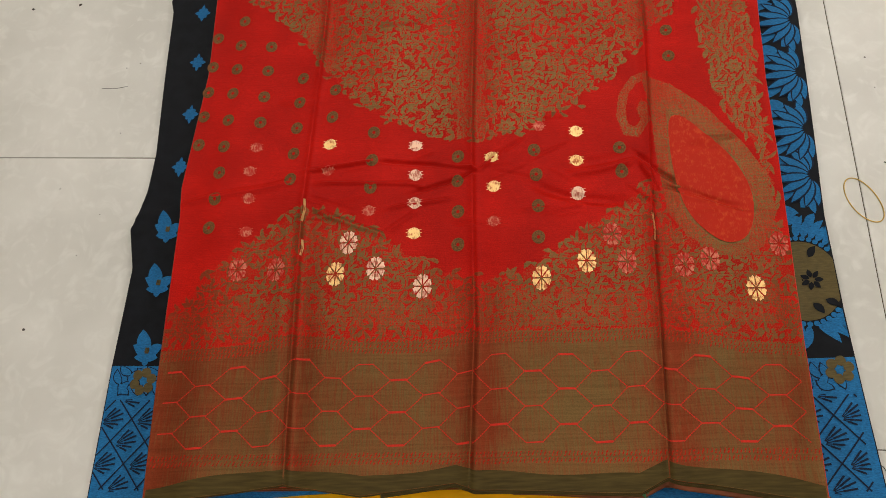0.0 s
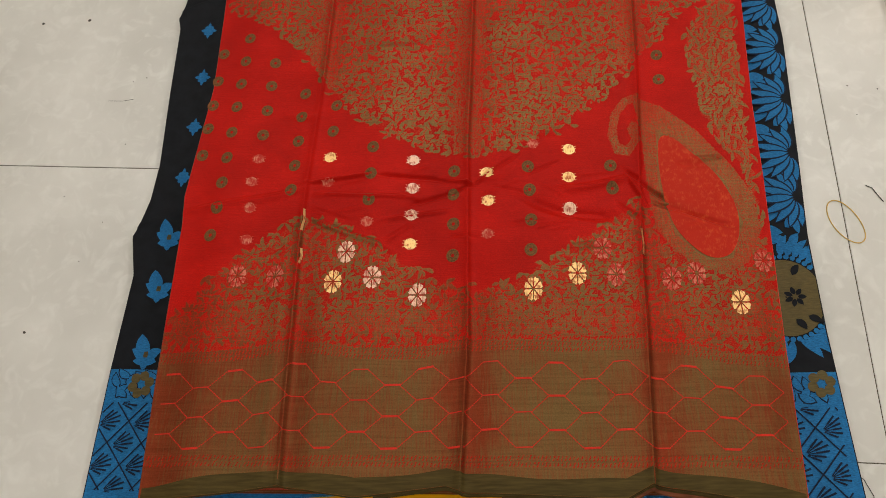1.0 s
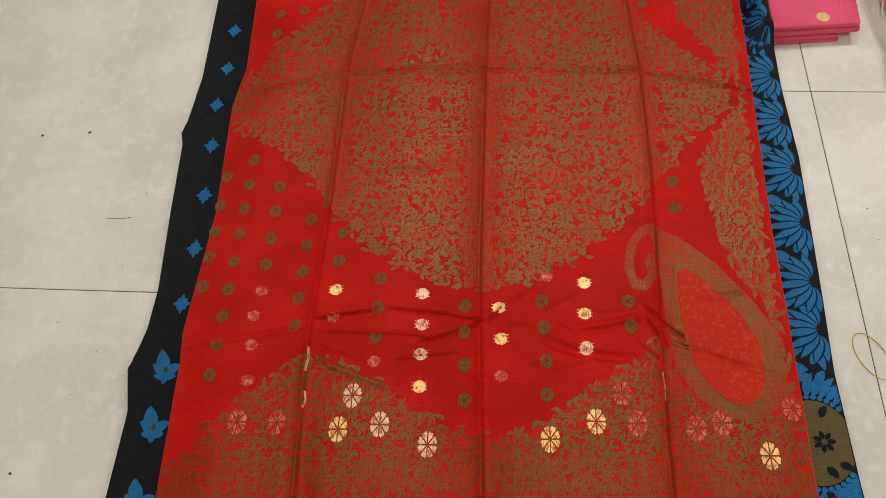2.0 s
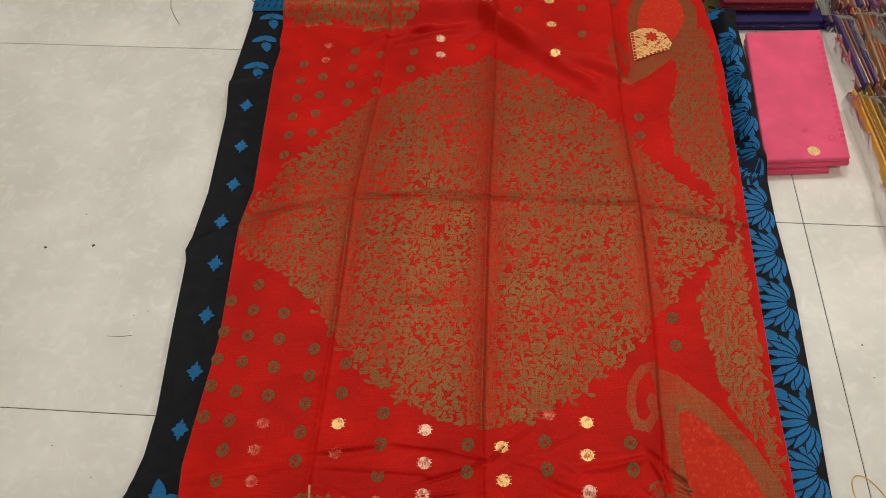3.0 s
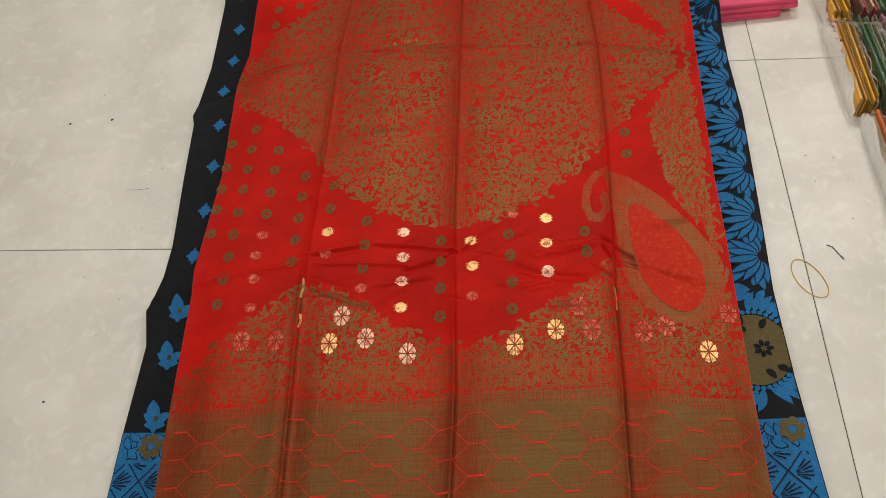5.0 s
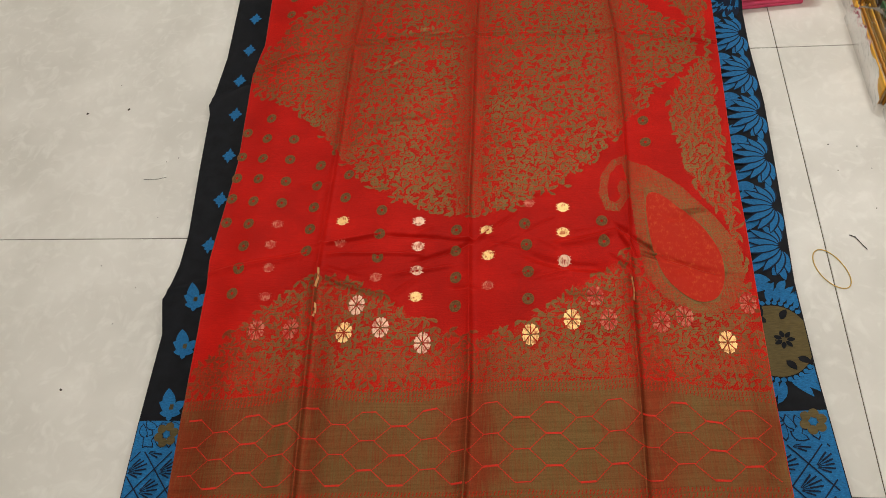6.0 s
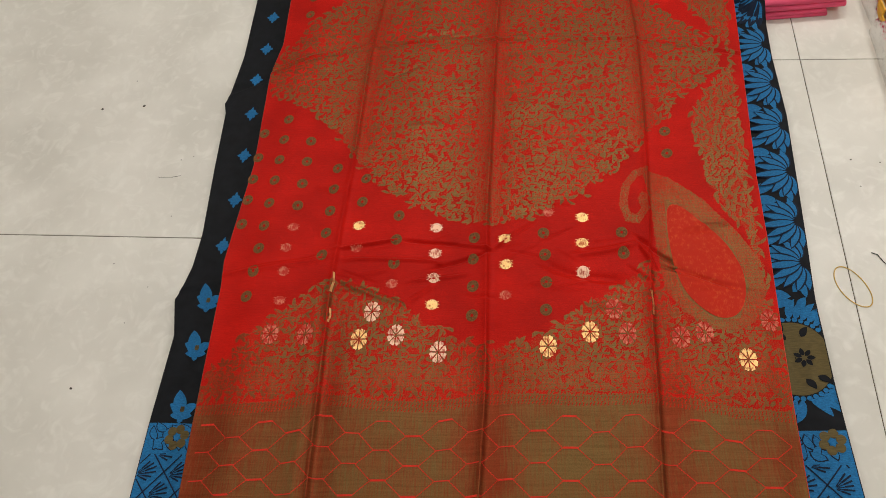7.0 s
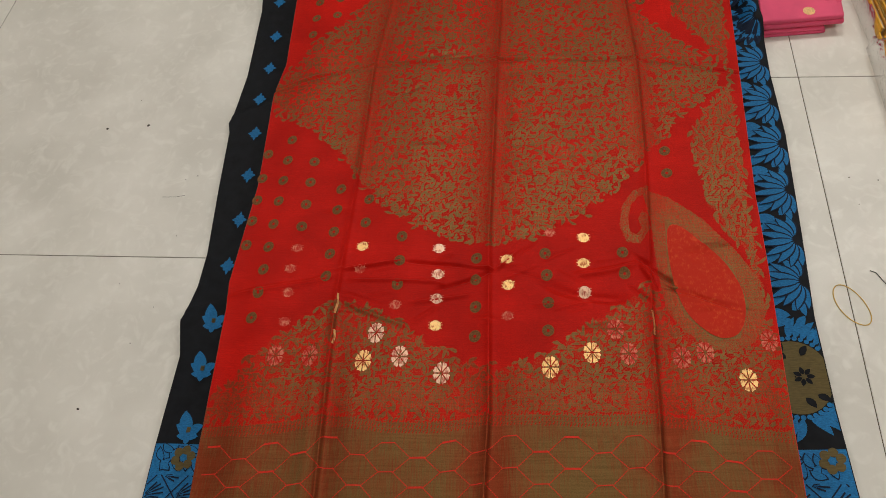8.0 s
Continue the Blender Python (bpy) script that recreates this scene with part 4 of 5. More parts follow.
    # knots of thread at the end
    for x, y, mat, r in ((0.497, -0.358, M_GREEN, 0.006), (0.445, -0.356, M_NET, 0.003), (0.243, -0.348, M_NET, 0.004)):
        bm = bmesh.new()
        for k in range(7):
            a = rng.uniform(0, 6.28)
            tube(bm, [(x, y, 0.024), (x + r * math.cos(a), y + r * math.sin(a), 0.028), (x + 1.6 * r * math.cos(a + 0.6), y - abs(1.6 * r * math.sin(a)), 0.022)], 0.0009, 5)
        part("thread_knot", bm, mat, saree, "loose knot of coloured thread")
    settle(saree, lambda x, y: laid(LAY_RED, x, y), PILE)
    # the rest of its length, folded to and fro underneath
    g = np.random.default_rng(83)
    for k in range(9):
        bm = bmesh.new()
        z0 = 0.0265 + k * 0.0090
        i0, i1, e = g.uniform(0.008, 0.02), g.uniform(0.008, 0.02), g.uniform(0.004, 0.014)
        slab(bm, -0.272 + i0, 0.755 - i1, -0.345 + e, 1.93 - e, z0, z0 + 0.0088, 0.0038, 3)
        for v in bm.verts:
            v.co.x, v.co.y = laid(LAY_RED, v.co.x, v.co.y)
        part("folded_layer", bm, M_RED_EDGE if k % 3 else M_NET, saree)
    return saree


red_saree()


# ---- the blue and black saree ----
BLUE_L = curve((-0.39, -0.384), (-0.16, -0.387), (0.02, -0.385), (0.10, -0.405), (0.115, -0.398), (0.18, -0.386), (0.26, -0.384), (0.44, -0.398), (0.61, -0.409), (0.64, -0.418), (0.66, -0.411), (0.8, -0.402), (1.05, -0.411), (1.15, -0.426), (1.19, -0.423), (1.41, -0.414), (1.63, -0.421), (2.2, -0.42))
BLUE_R = curve((-0.39, 0.851), (-0.09, 0.838), (0.09, 0.836), (0.23, 0.844), (0.54, 0.859), (0.72, 0.856), (0.84, 0.860), (0.9, 0.851), (1.16, 0.862), (1.33, 0.861), (1.40, 0.87), (1.63, 0.86), (2.2, 0.86))
BLUE_Z = 0.015


def blue_height(x, y):
    x, y = np.asarray(x, float), np.asarray(y, float)
    z = BLUE_Z + 0.0012 * soft_noise(x, y, 14, 21)
    for y0, s, h in ((0.12, 0.25, 0.005), (0.665, 0.45, 0.005), (1.17, 0.3, 0.005)):
        d = y - y0 - s * (x + 0.40)
        z = z + h * np.exp(-np.abs(d) / 0.006) * np.clip((-0.2 - x) / 0.1, 0, 1)
    # raised where it lies on the pink saree's side
    rise = np.clip((x - 0.80) / 0.045, 0, 1) * np.clip((y - 0.83) / 0.05, 0, 1) * np.clip((1.44 - y) / 0.06, 0, 1)
    return z + 0.037 * rise * rise * (3 - 2 * rise)


def blue_saree():
    saree = thing("blue_saree", "black and blue brocade saree lying under the red one", "saree")
    ys = np.arange(-0.385, 2.0, 0.006)
    us = np.linspace(0, 1, 180)
    Y = np.repeat(ys[:, None], len(us), 1)
    X = BLUE_L(Y) + us * (BLUE_R(Y) - BLUE_L(Y))
    link("sheet", grid_mesh("sheet", X, Y, blue_height(X, Y)), M_BLACK, saree, "black silk ground")
    for name, xs, yy, nrm in (("front_edge", X[0], Y[0], (0, -1)), ("left_edge", X[:, 0], Y[:, 0], (-1, 0)), ("right_edge", X[:, -1], Y[:, -1], (1, 0))):
        zz = blue_height(xs, yy)
        out, drop = np.array([0.0, 0.0015, 0.002, 0.0005]), np.array([0.0, 0.0008, 0.003, 0.0075])
        link(name, grid_mesh(name, xs[None] + out[:, None] * nrm[0], yy[None] + out[:, None] * nrm[1], zz[None] - drop[:, None]), M_BLUE if name == "front_edge" else M_BLACK, saree)

    def patch(name, x0, x1, y0, y1, mat, label, lift=0.0006):
        """A band of weave, following the edges of the sheet where x0 or x1 is None."""
        yy = np.linspace(y0, y1, max(3, int((y1 - y0) / 0.006)))
        t = np.linspace(0, 1, 24)
        gy = np.repeat(yy[:, None], 24, 1)
        a = BLUE_L(gy) + 0.0006 if x0 is None else np.full(gy.shape, x0)
        b = BLUE_R(gy) - 0.0006 if x1 is None else np.full(gy.shape, x1)
        gx = a + t * (b - a)
        return link(name, grid_mesh(name, gx, gy, blue_height(gx, gy) + lift), mat, saree, label)

    # end band with its lattice, on both visible sides
    patch("front_band", -0.15, 0.66, -0.385, -0.30, M_BLUE, "bright blue end band")
    for x0, x1 in ((None, -0.15), (0.66, None)):
        patch("lattice_band", x0, x1, -0.385, -0.216, M_BLUE, "bright blue lattice band")
        patch("flower_band", x0, x1, -0.217, -0.160, M_BLUE, "blue leafy band")
        patch("hem_stripe", x0, x1, -0.3845, -0.366, M_BLUE, "blue hem stripe", 0.0012)
        lo, hi = (-0.395, -0.16) if x0 is None else (0.67, 0.835)
        bm = bmesh.new()
        w, h = 0.062, 0.036

        def stroke(u, v, wide, pieces):
            for k in range(pieces):
                p, q = ((u[0] + f * (v[0] - u[0]), u[1] + f * (v[1] - u[1])) for f in (k / pieces, (k + 1) / pieces))
                if all(BLUE_L(c[1]) + 0.001 < c[0] < BLUE_R(c[1]) - 0.001 and lo - 0.03 < c[0] < hi and -0.366 < c[1] < -0.217 for c in (p, q)):
                    strip(bm, [p, q], wide, blue_height, 0.0018)
        for k in range(-1, 8):
            for j in range(6):
                cx, cy = lo + w * k + (w / 2 if j % 2 else 0), -0.214 - h * j
                stroke((cx, cy + h), (cx + w / 2, cy), 0.0024, 8)
                stroke((cx + w / 2, cy), (cx, cy - h), 0.0024, 8)
                for a in (-0.62, -0.36, -0.1, 0.16, 0.42, 0.68):
                    ux, uy = cx - w * 0.36, cy - 0.006
                    c, d = math.cos(a), math.sin(a) + 0.25
                    far = 0.040 - 0.018 * abs(a)
                    stroke((ux + 0.45 * far * c, uy + 0.45 * far * d), (ux + far * c, uy + far * d), 0.0030, 3)
                    stroke((ux + 0.15 * far * c, uy + 0.15 * far * d), (ux + 0.45 * far * c, uy + 0.45 * far * d), 0.0014, 2)
        tagged(part("lattice_weave", bm, M_BLUE_LINE, saree, "dark lattice and fan lines"), kind="stuff")
        bm, dark = bmesh.new(), bmesh.new()
        g = np.random.default_rng(4)
        for x in np.arange(lo + 0.012, hi - 0.005, 0.017):
            for y in (-0.203, -0.186, -0.17):
                p = leaf_outline(x, y - 0.006, 0.026, 0.0125, math.pi / 2 + g.uniform(-1, 1), 0.2)
                if BLUE_L(y) + 0.004 < p[:, 0].min() and p[:, 0].max() < BLUE_R(y) - 0.003 and p[:, 1].max() < -0.158 and p[:, 1].min() > -0.214:
                    figure(bm, p, blue_height, 0.0016)
                    figure(dark, p.mean(0) + (p - p.mean(0)) * 1.25, blue_height, 0.0010)
        tagged(part("leaf_outline_weave", dark, M_BLUE_LINE, saree, "dark outlines round the leaves"), kind="stuff")
        tagged(part("woven_leaf", bm, M_BLUE, saree, "bright blue woven leaves"), kind="stuff")
    for x, y, s in ((-0.325, -0.187, 1), (0.815, -0.180, 0.95), (-0.355, 1.475, 1)):
        bm = bmesh.new()
        for k in range(6):
            a = k * math.pi / 3 + 0.3
            figure(bm, flower_outline(x + 0.0155 * s * math.cos(a), y + 0.0155 * s * math.sin(a), 0.0088 * s, 5, 0.05), blue_height, 0.0022)
        bloom = part("gold_flower", bm, M_GILT, saree, "dull gold six-petalled flower")
        part("flower_eye", figure(bmesh.new(), flower_outline(x, y, 0.006, 5, 0.1), blue_height, 0.0024), M_BLUE, bloom)
    # diamond rosettes up the black side
    for x, y in ((-0.366, 1.080), (-0.352, 0.942), (-0.347, 0.823), (-0.353, 0.715), (-0.343, 0.603), (-0.334, 0.475), (-0.329, 0.349), (-0.330, 0.229)):
        bm = bmesh.new()
        t = np.linspace(0, 2 * math.pi, 64, endpoint=False)
        rr = 0.019 / (np.abs(np.cos(t)) + np.abs(np.sin(t))) * (0.78 + 0.26 * np.abs(np.cos(4 * t)))
        figure(bm, np.stack([x + rr * np.cos(t) * 0.9, y + rr * np.sin(t) * 1.12], -1), blue_height, 0.0010)
        part("diamond_rosette", bm, M_BLUE, saree, "small blue woven rosette")
    # three-leaved sprigs
    for x, y, up in ((-0.331, 0.095, 1), (-0.330, -0.010, 1), (-0.328, -0.135, 1), (-0.366, 1.214, -1), (-0.362, 1.318, -1), (-0.358, 1.41, -1)):
        bm = bmesh.new()
        figure(bm, leaf_outline(x, y - 0.002 * up, 0.044, 0.026, up * math.pi / 2 + 0.25, 0.12, 9), blue_height, 0.0010)
        for s in (-1, 1):
            figure(bm, leaf_outline(x, y - 0.012 * up, 0.036, 0.020, up * (math.pi / 2 + s * 1.05), -s * 0.22, 9), blue_height, 0.0014)
            figure(bm, leaf_outline(x + s * 0.002, y - 0.014 * up, 0.024, 0.014, up * (math.pi / 2 + s * 1.55), -s * 0.15, 8), blue_height, 0.0017)
        figure(bm, leaf_outline(x, y - 0.026 * up, 0.018, 0.012, up * math.pi / 2, 0, 7), blue_height, 0.0020)
        sprig = part("leaf_sprig", bm, M_BLUE, saree, "three-leaved blue sprig")
        gilt = bmesh.new()
        for s in (-1, 1):
            figure(gilt, leaf_outline(x + s * 0.003, y - 0.004 * up, 0.013, 0.008, up * (math.pi / 2 + s * 0.5), 0, 6), blue_height, 0.0024)
        part("sprig_heart", gilt, M_GILT, sprig, "dull gold heart of the sprig")
    bm = bmesh.new()
    g2 = np.random.default_rng(8)
    for x in np.arange(-0.41, -0.22, 0.018):
        for y in np.arange(1.455, 1.70, 0.024):
            figure(bm, leaf_outline(x, y, 0.022, 0.004, g2.uniform(0.6, 2.4), 0.2), lambda u, v: BLUE_Z + 0.004, 0.0008)
    tagged(part("dark_line_weave", bm, M_BLUE_LINE, saree, "dark leaf lines woven in blue"), kind="stuff")
    part("flower_band", slab(bmesh.new(), -0.419, -0.20, 1.445, 1.9, BLUE_Z + 0.002, BLUE_Z + 0.004, 0), M_BLUE, saree, "blue leafy band")

    # palm-leaf border along the other side
    def clipped(p):
        return np.stack([np.minimum(p[:, 0], BLUE_R(p[:, 1]) - 0.0012), p[:, 1]], -1)

    def palmette(y):
        xr = float(BLUE_R(y)) - 0.006
        bm, dark = bmesh.new(), bmesh.new()
        for o, k in enumerate((0, 8, 1, 7, 2, 6, 3, 5, 4)):
            a = math.pi + (k - 4) * 0.36 + 0.10
            r = 0.068 - 0.0050 * abs(k - 4)
            px, py = xr - 0.004 + 0.008 * math.cos(a), y + 0.012 * math.sin(a)
            figure(dark, clipped(leaf_outline(px - 0.002 * math.cos(a), py - 0.002 * math.sin(a), r + 0.005, 0.0205, a, 0.05 * (k - 4) / 4, 8)), blue_height, 0.0008 + 0.0003 * o)
            figure(bm, clipped(leaf_outline(px, py, r, 0.0140, a, 0.05 * (k - 4) / 4, 8)), blue_height, 0.00095 + 0.0003 * o)
        palm = part("palm_leaf", bm, M_BLUE, saree, "blue palm-leaf motif of the border")
        part("palm_outline", dark, M_BLUE_LINE, palm, "dark outline of the palm leaf")
        for dx, dy, a, ln, w in ((-0.086, -0.050, 0.25, 0.05, 0.024), (-0.084, -0.070, -0.15, 0.045, 0.024), (-0.034, -0.062, 0.6, 0.036, 0.018), (-0.012, -0.075, 1.5, 0.05, 0.014), (-0.075, -0.092, 0.15, 0.04, 0.018), (-0.03, -0.100, 0.9, 0.03, 0.016), (-0.09, 0.035, -0.4, 0.03, 0.02)):
            part("border_leaf", figure(bmesh.new(), clipped(leaf_outline(xr + dx, y + dy, ln, w, a, 0.12, 8)), blue_height, 0.0009), M_BLUE, saree)
    for y in (0.168, *np.arange(0.262, 1.33, 0.124)):
        palmette(float(y))
    # the round gold medallions on that border, between two feathered arcs
    for cy, flip in ((-0.028, 1), (1.475, -1)):
        cx = 0.783
        bm = bmesh.new()
        t = np.linspace(0, 2 * math.pi, 48, endpoint=False)
        gx = np.array([[min(cx + r * 0.062 * math.cos(a), float(BLUE_R(cy)) - 0.001) for a in np.r_[t, t[:1]]] for r in np.linspace(0.02, 1, 8)])
        gy = np.array([[cy + r * 0.070 * math.sin(a) for a in np.r_[t, t[:1]]] for r in np.linspace(0.02, 1, 8)])
        disc = link("gold_medallion", grid_mesh("gold_medallion", gx, gy, blue_height(gx, gy) + 0.0012), M_GILT, saree, "dull gold round medallion")
        for k in range(7):
            a = k * 2 * math.pi / 7
            figure(bm, leaf_outline(cx + 0.014 + 0.004 * math.cos(a), cy + 0.004 * math.sin(a), 0.015, 0.0085, a, 0), blue_height, 0.0024)
        for dx, dy, a in ((-0.01, 0.035, 2.2), (-0.02, 0.045, 1.2), (-0.03, 0.02, 2.9), (0.01, -0.04, -1.0), (0.03, -0.035, -0.6), (0.015, 0.04, 0.9)):
            figure(bm, leaf_outline(cx + dx, cy + dy, 0.024, 0.013, a, 0.1), blue_height, 0.0024)
        tagged(part("medallion_sprig", bm, M_BLACK, disc, "dark flower woven on the medallion"), kind="stuff")
        bm = bmesh.new()
        for k in range(40):
            a = 2 * math.pi * k / 40
            x, y = cx + 0.067 * math.cos(a), cy + 0.076 * math.sin(a)
            p = leaf_outline(x, y, 0.046, 0.0150, a + 0.5 * (1 if math.sin(a) > 0 else -1) * (1 if math.cos(a) < 0 else -1), 0.15)
            if x < float(BLUE_R(y)) - 0.002:
                part("feather", figure(bmesh.new(), clipped(p), blue_height, 0.0009), M_BLUE, saree)
            q = flower_outline(x - 0.001 * math.cos(a), y, 0.0045, 5, 0.05)
            if q[:, 0].max() < float(BLUE_R(y)) - 0.001:
                figure(bm, q, blue_height, 0.0017)
        tagged(part("bead_ring", bm, M_BLUE, disc, "ring of small blue beads round the medallion"), kind="stuff")

    def bowed(x, y):
        u, v = on_floor(x, y)
        return u, v + 0.034 * np.sin(np.pi * np.clip((x + 0.24) / 0.95, 0, 1)) * np.clip((-0.20 - y) / 0.18, 0, 1)
    return settle(saree, bowed, 0.008)


blue_saree()


# ---- yellow and purple sarees underneath ----
def flat_saree(name, label, x0, x1, y0, z, mat, folds, seed):
    saree = thing(name, label, "saree")
    ys, xs = np.r_[np.arange(y0, y0 + 0.25, 0.004), np.arange(y0 + 0.25, 2.0, 0.03)], np.linspace(x0, x1, 160)
    X, Y = np.meshgrid(xs, ys)
    Y = Y + 0.004 * np.sin(X * 5 + seed) * np.clip(1 - (Y - y0) / 0.2, 0, 1)
    Z = z + 0.0006 * soft_noise(X, Y, 18, seed)
    for f in folds:
        Z = Z + 0.0012 * np.exp(-np.abs(X - f) / 0.004)
    link("sheet", grid_mesh("sheet", X, Y, Z), mat, saree)
    for nm, a, b, n in (("front_edge", X[0], Y[0], (0, -1)), ("left_edge", X[:, 0], Y[:, 0], (-1, 0)), ("right_edge", X[:, -1], Y[:, -1], (1, 0))):
        zz = Z[0] if nm == "front_edge" else Z[:, 0] if nm == "left_edge" else Z[:, -1]
        o, d = np.array([0, 0.0012, 0.0012, 0.0]), np.array([0, 0.0008, 0.003, 0.006])
        link(nm, grid_mesh(nm, a[None] + o[:, None] * n[0], b[None] + o[:, None] * n[1], np.maximum(zz[None] - d[:, None], 0.0003)), mat, saree)
    settle(saree, on_floor, 0.004)


flat_saree("yellow_saree", "bright turmeric yellow silk saree beneath the blue one", -0.368, 0.762, -0.46, 0.0095, M_YELLOW, (-0.125, 0.19, 0.205, 0.49), 31)
flat_saree("navy_saree", "dark navy silk saree between the yellow and the purple one", -0.15, 0.805, -0.425, 0.0065, M_NAVY, (0.2, 0.5), 35)
flat_saree("purple_saree", "dark purple silk saree at the bottom of the pile", -0.30, 0.828, -0.478, 0.0035, M_PURPLE, (0.1, 0.45), 33)


# ---- folded sarees beside ----
def folded(bm, x0, x1, y0, y1, z0, z1, layers, seed):
    """A folded length of cloth: layers rounded at the folds, not quite in line."""
    g = np.random.default_rng(seed)
    h = (z1 - z0) / layers
    for k in range(layers):
        dx, dy = g.uniform(-0.002, 0.002, 2)
        slab(bm, x0 + dx, x1 + dx - 0.001 * (k % 2), y0 + dy, y1 + dy, z0 + k * h + 0.0002, z0 + (k + 1) * h - 0.0002, h * 0.42, 3)


def pink_saree():
    s = thing("pink_saree", "folded pink silk saree with small gold spots, on the tiles", "saree", at=(*on_floor(0.955, 1.088), 0))
    s.rotation_euler = (0, 0, radians(-2.4))

    def askew(bm):
        for v in bm.verts:
            v.co.x, v.co.y = v.co.x + 0.07 * v.co.y, v.co.y + 0.08 * v.co.x
        return bm
    bm = bmesh.new()
    folded(bm, -0.08, 0.070, -0.228, 0.235, 0.0005, 0.0195, 2, 41)
    part("lower_fold", askew(bm), M_PINK, s)
    bm = bmesh.new()
    folded(bm, -0.085, 0.109, -0.222, 0.225, 0.0215, 0.048, 2, 43)
    part("upper_fold", askew(bm), M_PINK, s)
    flat = lambda x, y: 0.0482
    bm = bmesh.new()
    figure(bm, flower_outline(0.012, -0.195, 0.0145, 12, 0.12), flat)
    part("gold_spot", bm, M_PALE, s, "pale gold woven spot")
    bm = bmesh.new()
    ring_figure(bm, 0.072, -0.158, 0.006, 0.009, flat)
    ring_figure(bm, 0.014, -0.13, 0.0005, 0.008, flat)
    g = np.random.default_rng(9)
    for y in np.arange(-0.17, 0.21, 0.019):
        figure(bm, flower_outline(0.097 + g.uniform(-0.002, 0.002), y, 0.007, 5, 0.4, g.uniform(0, 1)), flat, g.uniform(0.0004, 0.0010))
    tagged(part("woven_edge", askew(bm), M_PINK_DARK, s, "deeper pink woven edge figures"), kind="stuff")
    return s


pink_saree()


def film_shell(bm, x0, x1, y0, y1, z0, z1, seed, rough=0.004):
    """A crumpled clear wrap round a box, open below, with pinched ends."""
    nu, nv = 18, 26
    rows = []
    for j in range(nv):
        v = j / (nv - 1)
        y = y0 + v * (y1 - y0)
        pinch = 0.55 + 0.45 * min(1, 6 * v, 6 * (1 - v))
        row = []
        for i in range(nu):
            u = i / (nu - 1)
            a = math.pi * u
            cx, cz = math.cos(a), math.sin(a)
            sx = math.copysign(abs(cx) ** 0.35, cx)
            sz = abs(cz) ** 0.35
            x = (x0 + x1) / 2 + sx * (x1 - x0) / 2
            z = z0 + sz * (z1 - z0) * pinch
            q = noise.noise_vector((x * 45 + seed, y * 30, z * 45)) * rough * min(1.0, 0.15 + 1.2 * cz)
            row.append(bm.verts.new((x + q.x, y + q.y, max(0.0006, z + q.z))))
        rows.append(row)
    for a, b in zip(rows, rows[1:]):
        for i in range(nu - 1):
            bm.faces.new((a[i], a[i + 1], b[i + 1], b[i]))


def flat_packet(label, x, y, z, w, d, h, mat, seed, turn=0.0):
    p = thing("saree_packet", label, "packet", "packets behind the pink saree", at=(*on_floor(x, y), z))
    p.rotation_euler = (0, 0, radians(turn - 2.4))
    bm = bmesh.new()
    folded(bm, -w / 2, w / 2, -d / 2, d / 2, 0.001, h - 0.003, 3, seed)
    part("folded_cloth", bm, mat, p)
    bm = bmesh.new()
    film_shell(bm, -w / 2 - 0.006, w / 2 + 0.012, -d / 2 - 0.008, d / 2 + 0.008, 0.0004, h, seed, 0.003)
    part("plastic_wrap", bm, M_FILM, p, "clear crinkled plastic wrap").visible_shadow = False
    return p


flat_packet("navy blue saree folded in clear plastic, lowest of a pile", 0.965, 1.535, 0.0, 0.26, 0.34, 0.036, M_NAVY, 51, 2)
flat_packet("dark maroon saree folded in clear plastic", 0.955, 1.565, 0.0365, 0.24, 0.34, 0.036, M_MAROON, 53, 1)
flat_packet("navy blue saree in clear plastic, top of a pile", 0.975, 1.615, 0.073, 0.27, 0.34, 0.036, M_NAVY, 55, -1)
paper = part("paper_sheet", slab(bmesh.new(), 0.88, 1.075, 1.50, 1.75, 0.1105, 0.1115, 0), M_WHITE, label="plain white paper sheet lying on the packets", smooth=False)
tagged(settle(paper, on_floor), category="paper")

PACK_COLOURS = [((0.80, 0.42, 0.03), "golden yellow"), ((0.28, 0.03, 0.05), "maroon"), ((0.07, 0.16, 0.07), "dark green"), ((0.34, 0.13, 0.19), "dusty mauve"), ((0.07, 0.04, 0.17), "dark violet"),
                ((0.48, 0.14, 0.05), "rust brown"), ((0.70, 0.55, 0.10), "mustard"), ((0.70, 0.17, 0.04), "orange"), ((0.52, 0.49, 0.54), "silver grey"), ((0.12, 0.09, 0.09), "charcoal")]


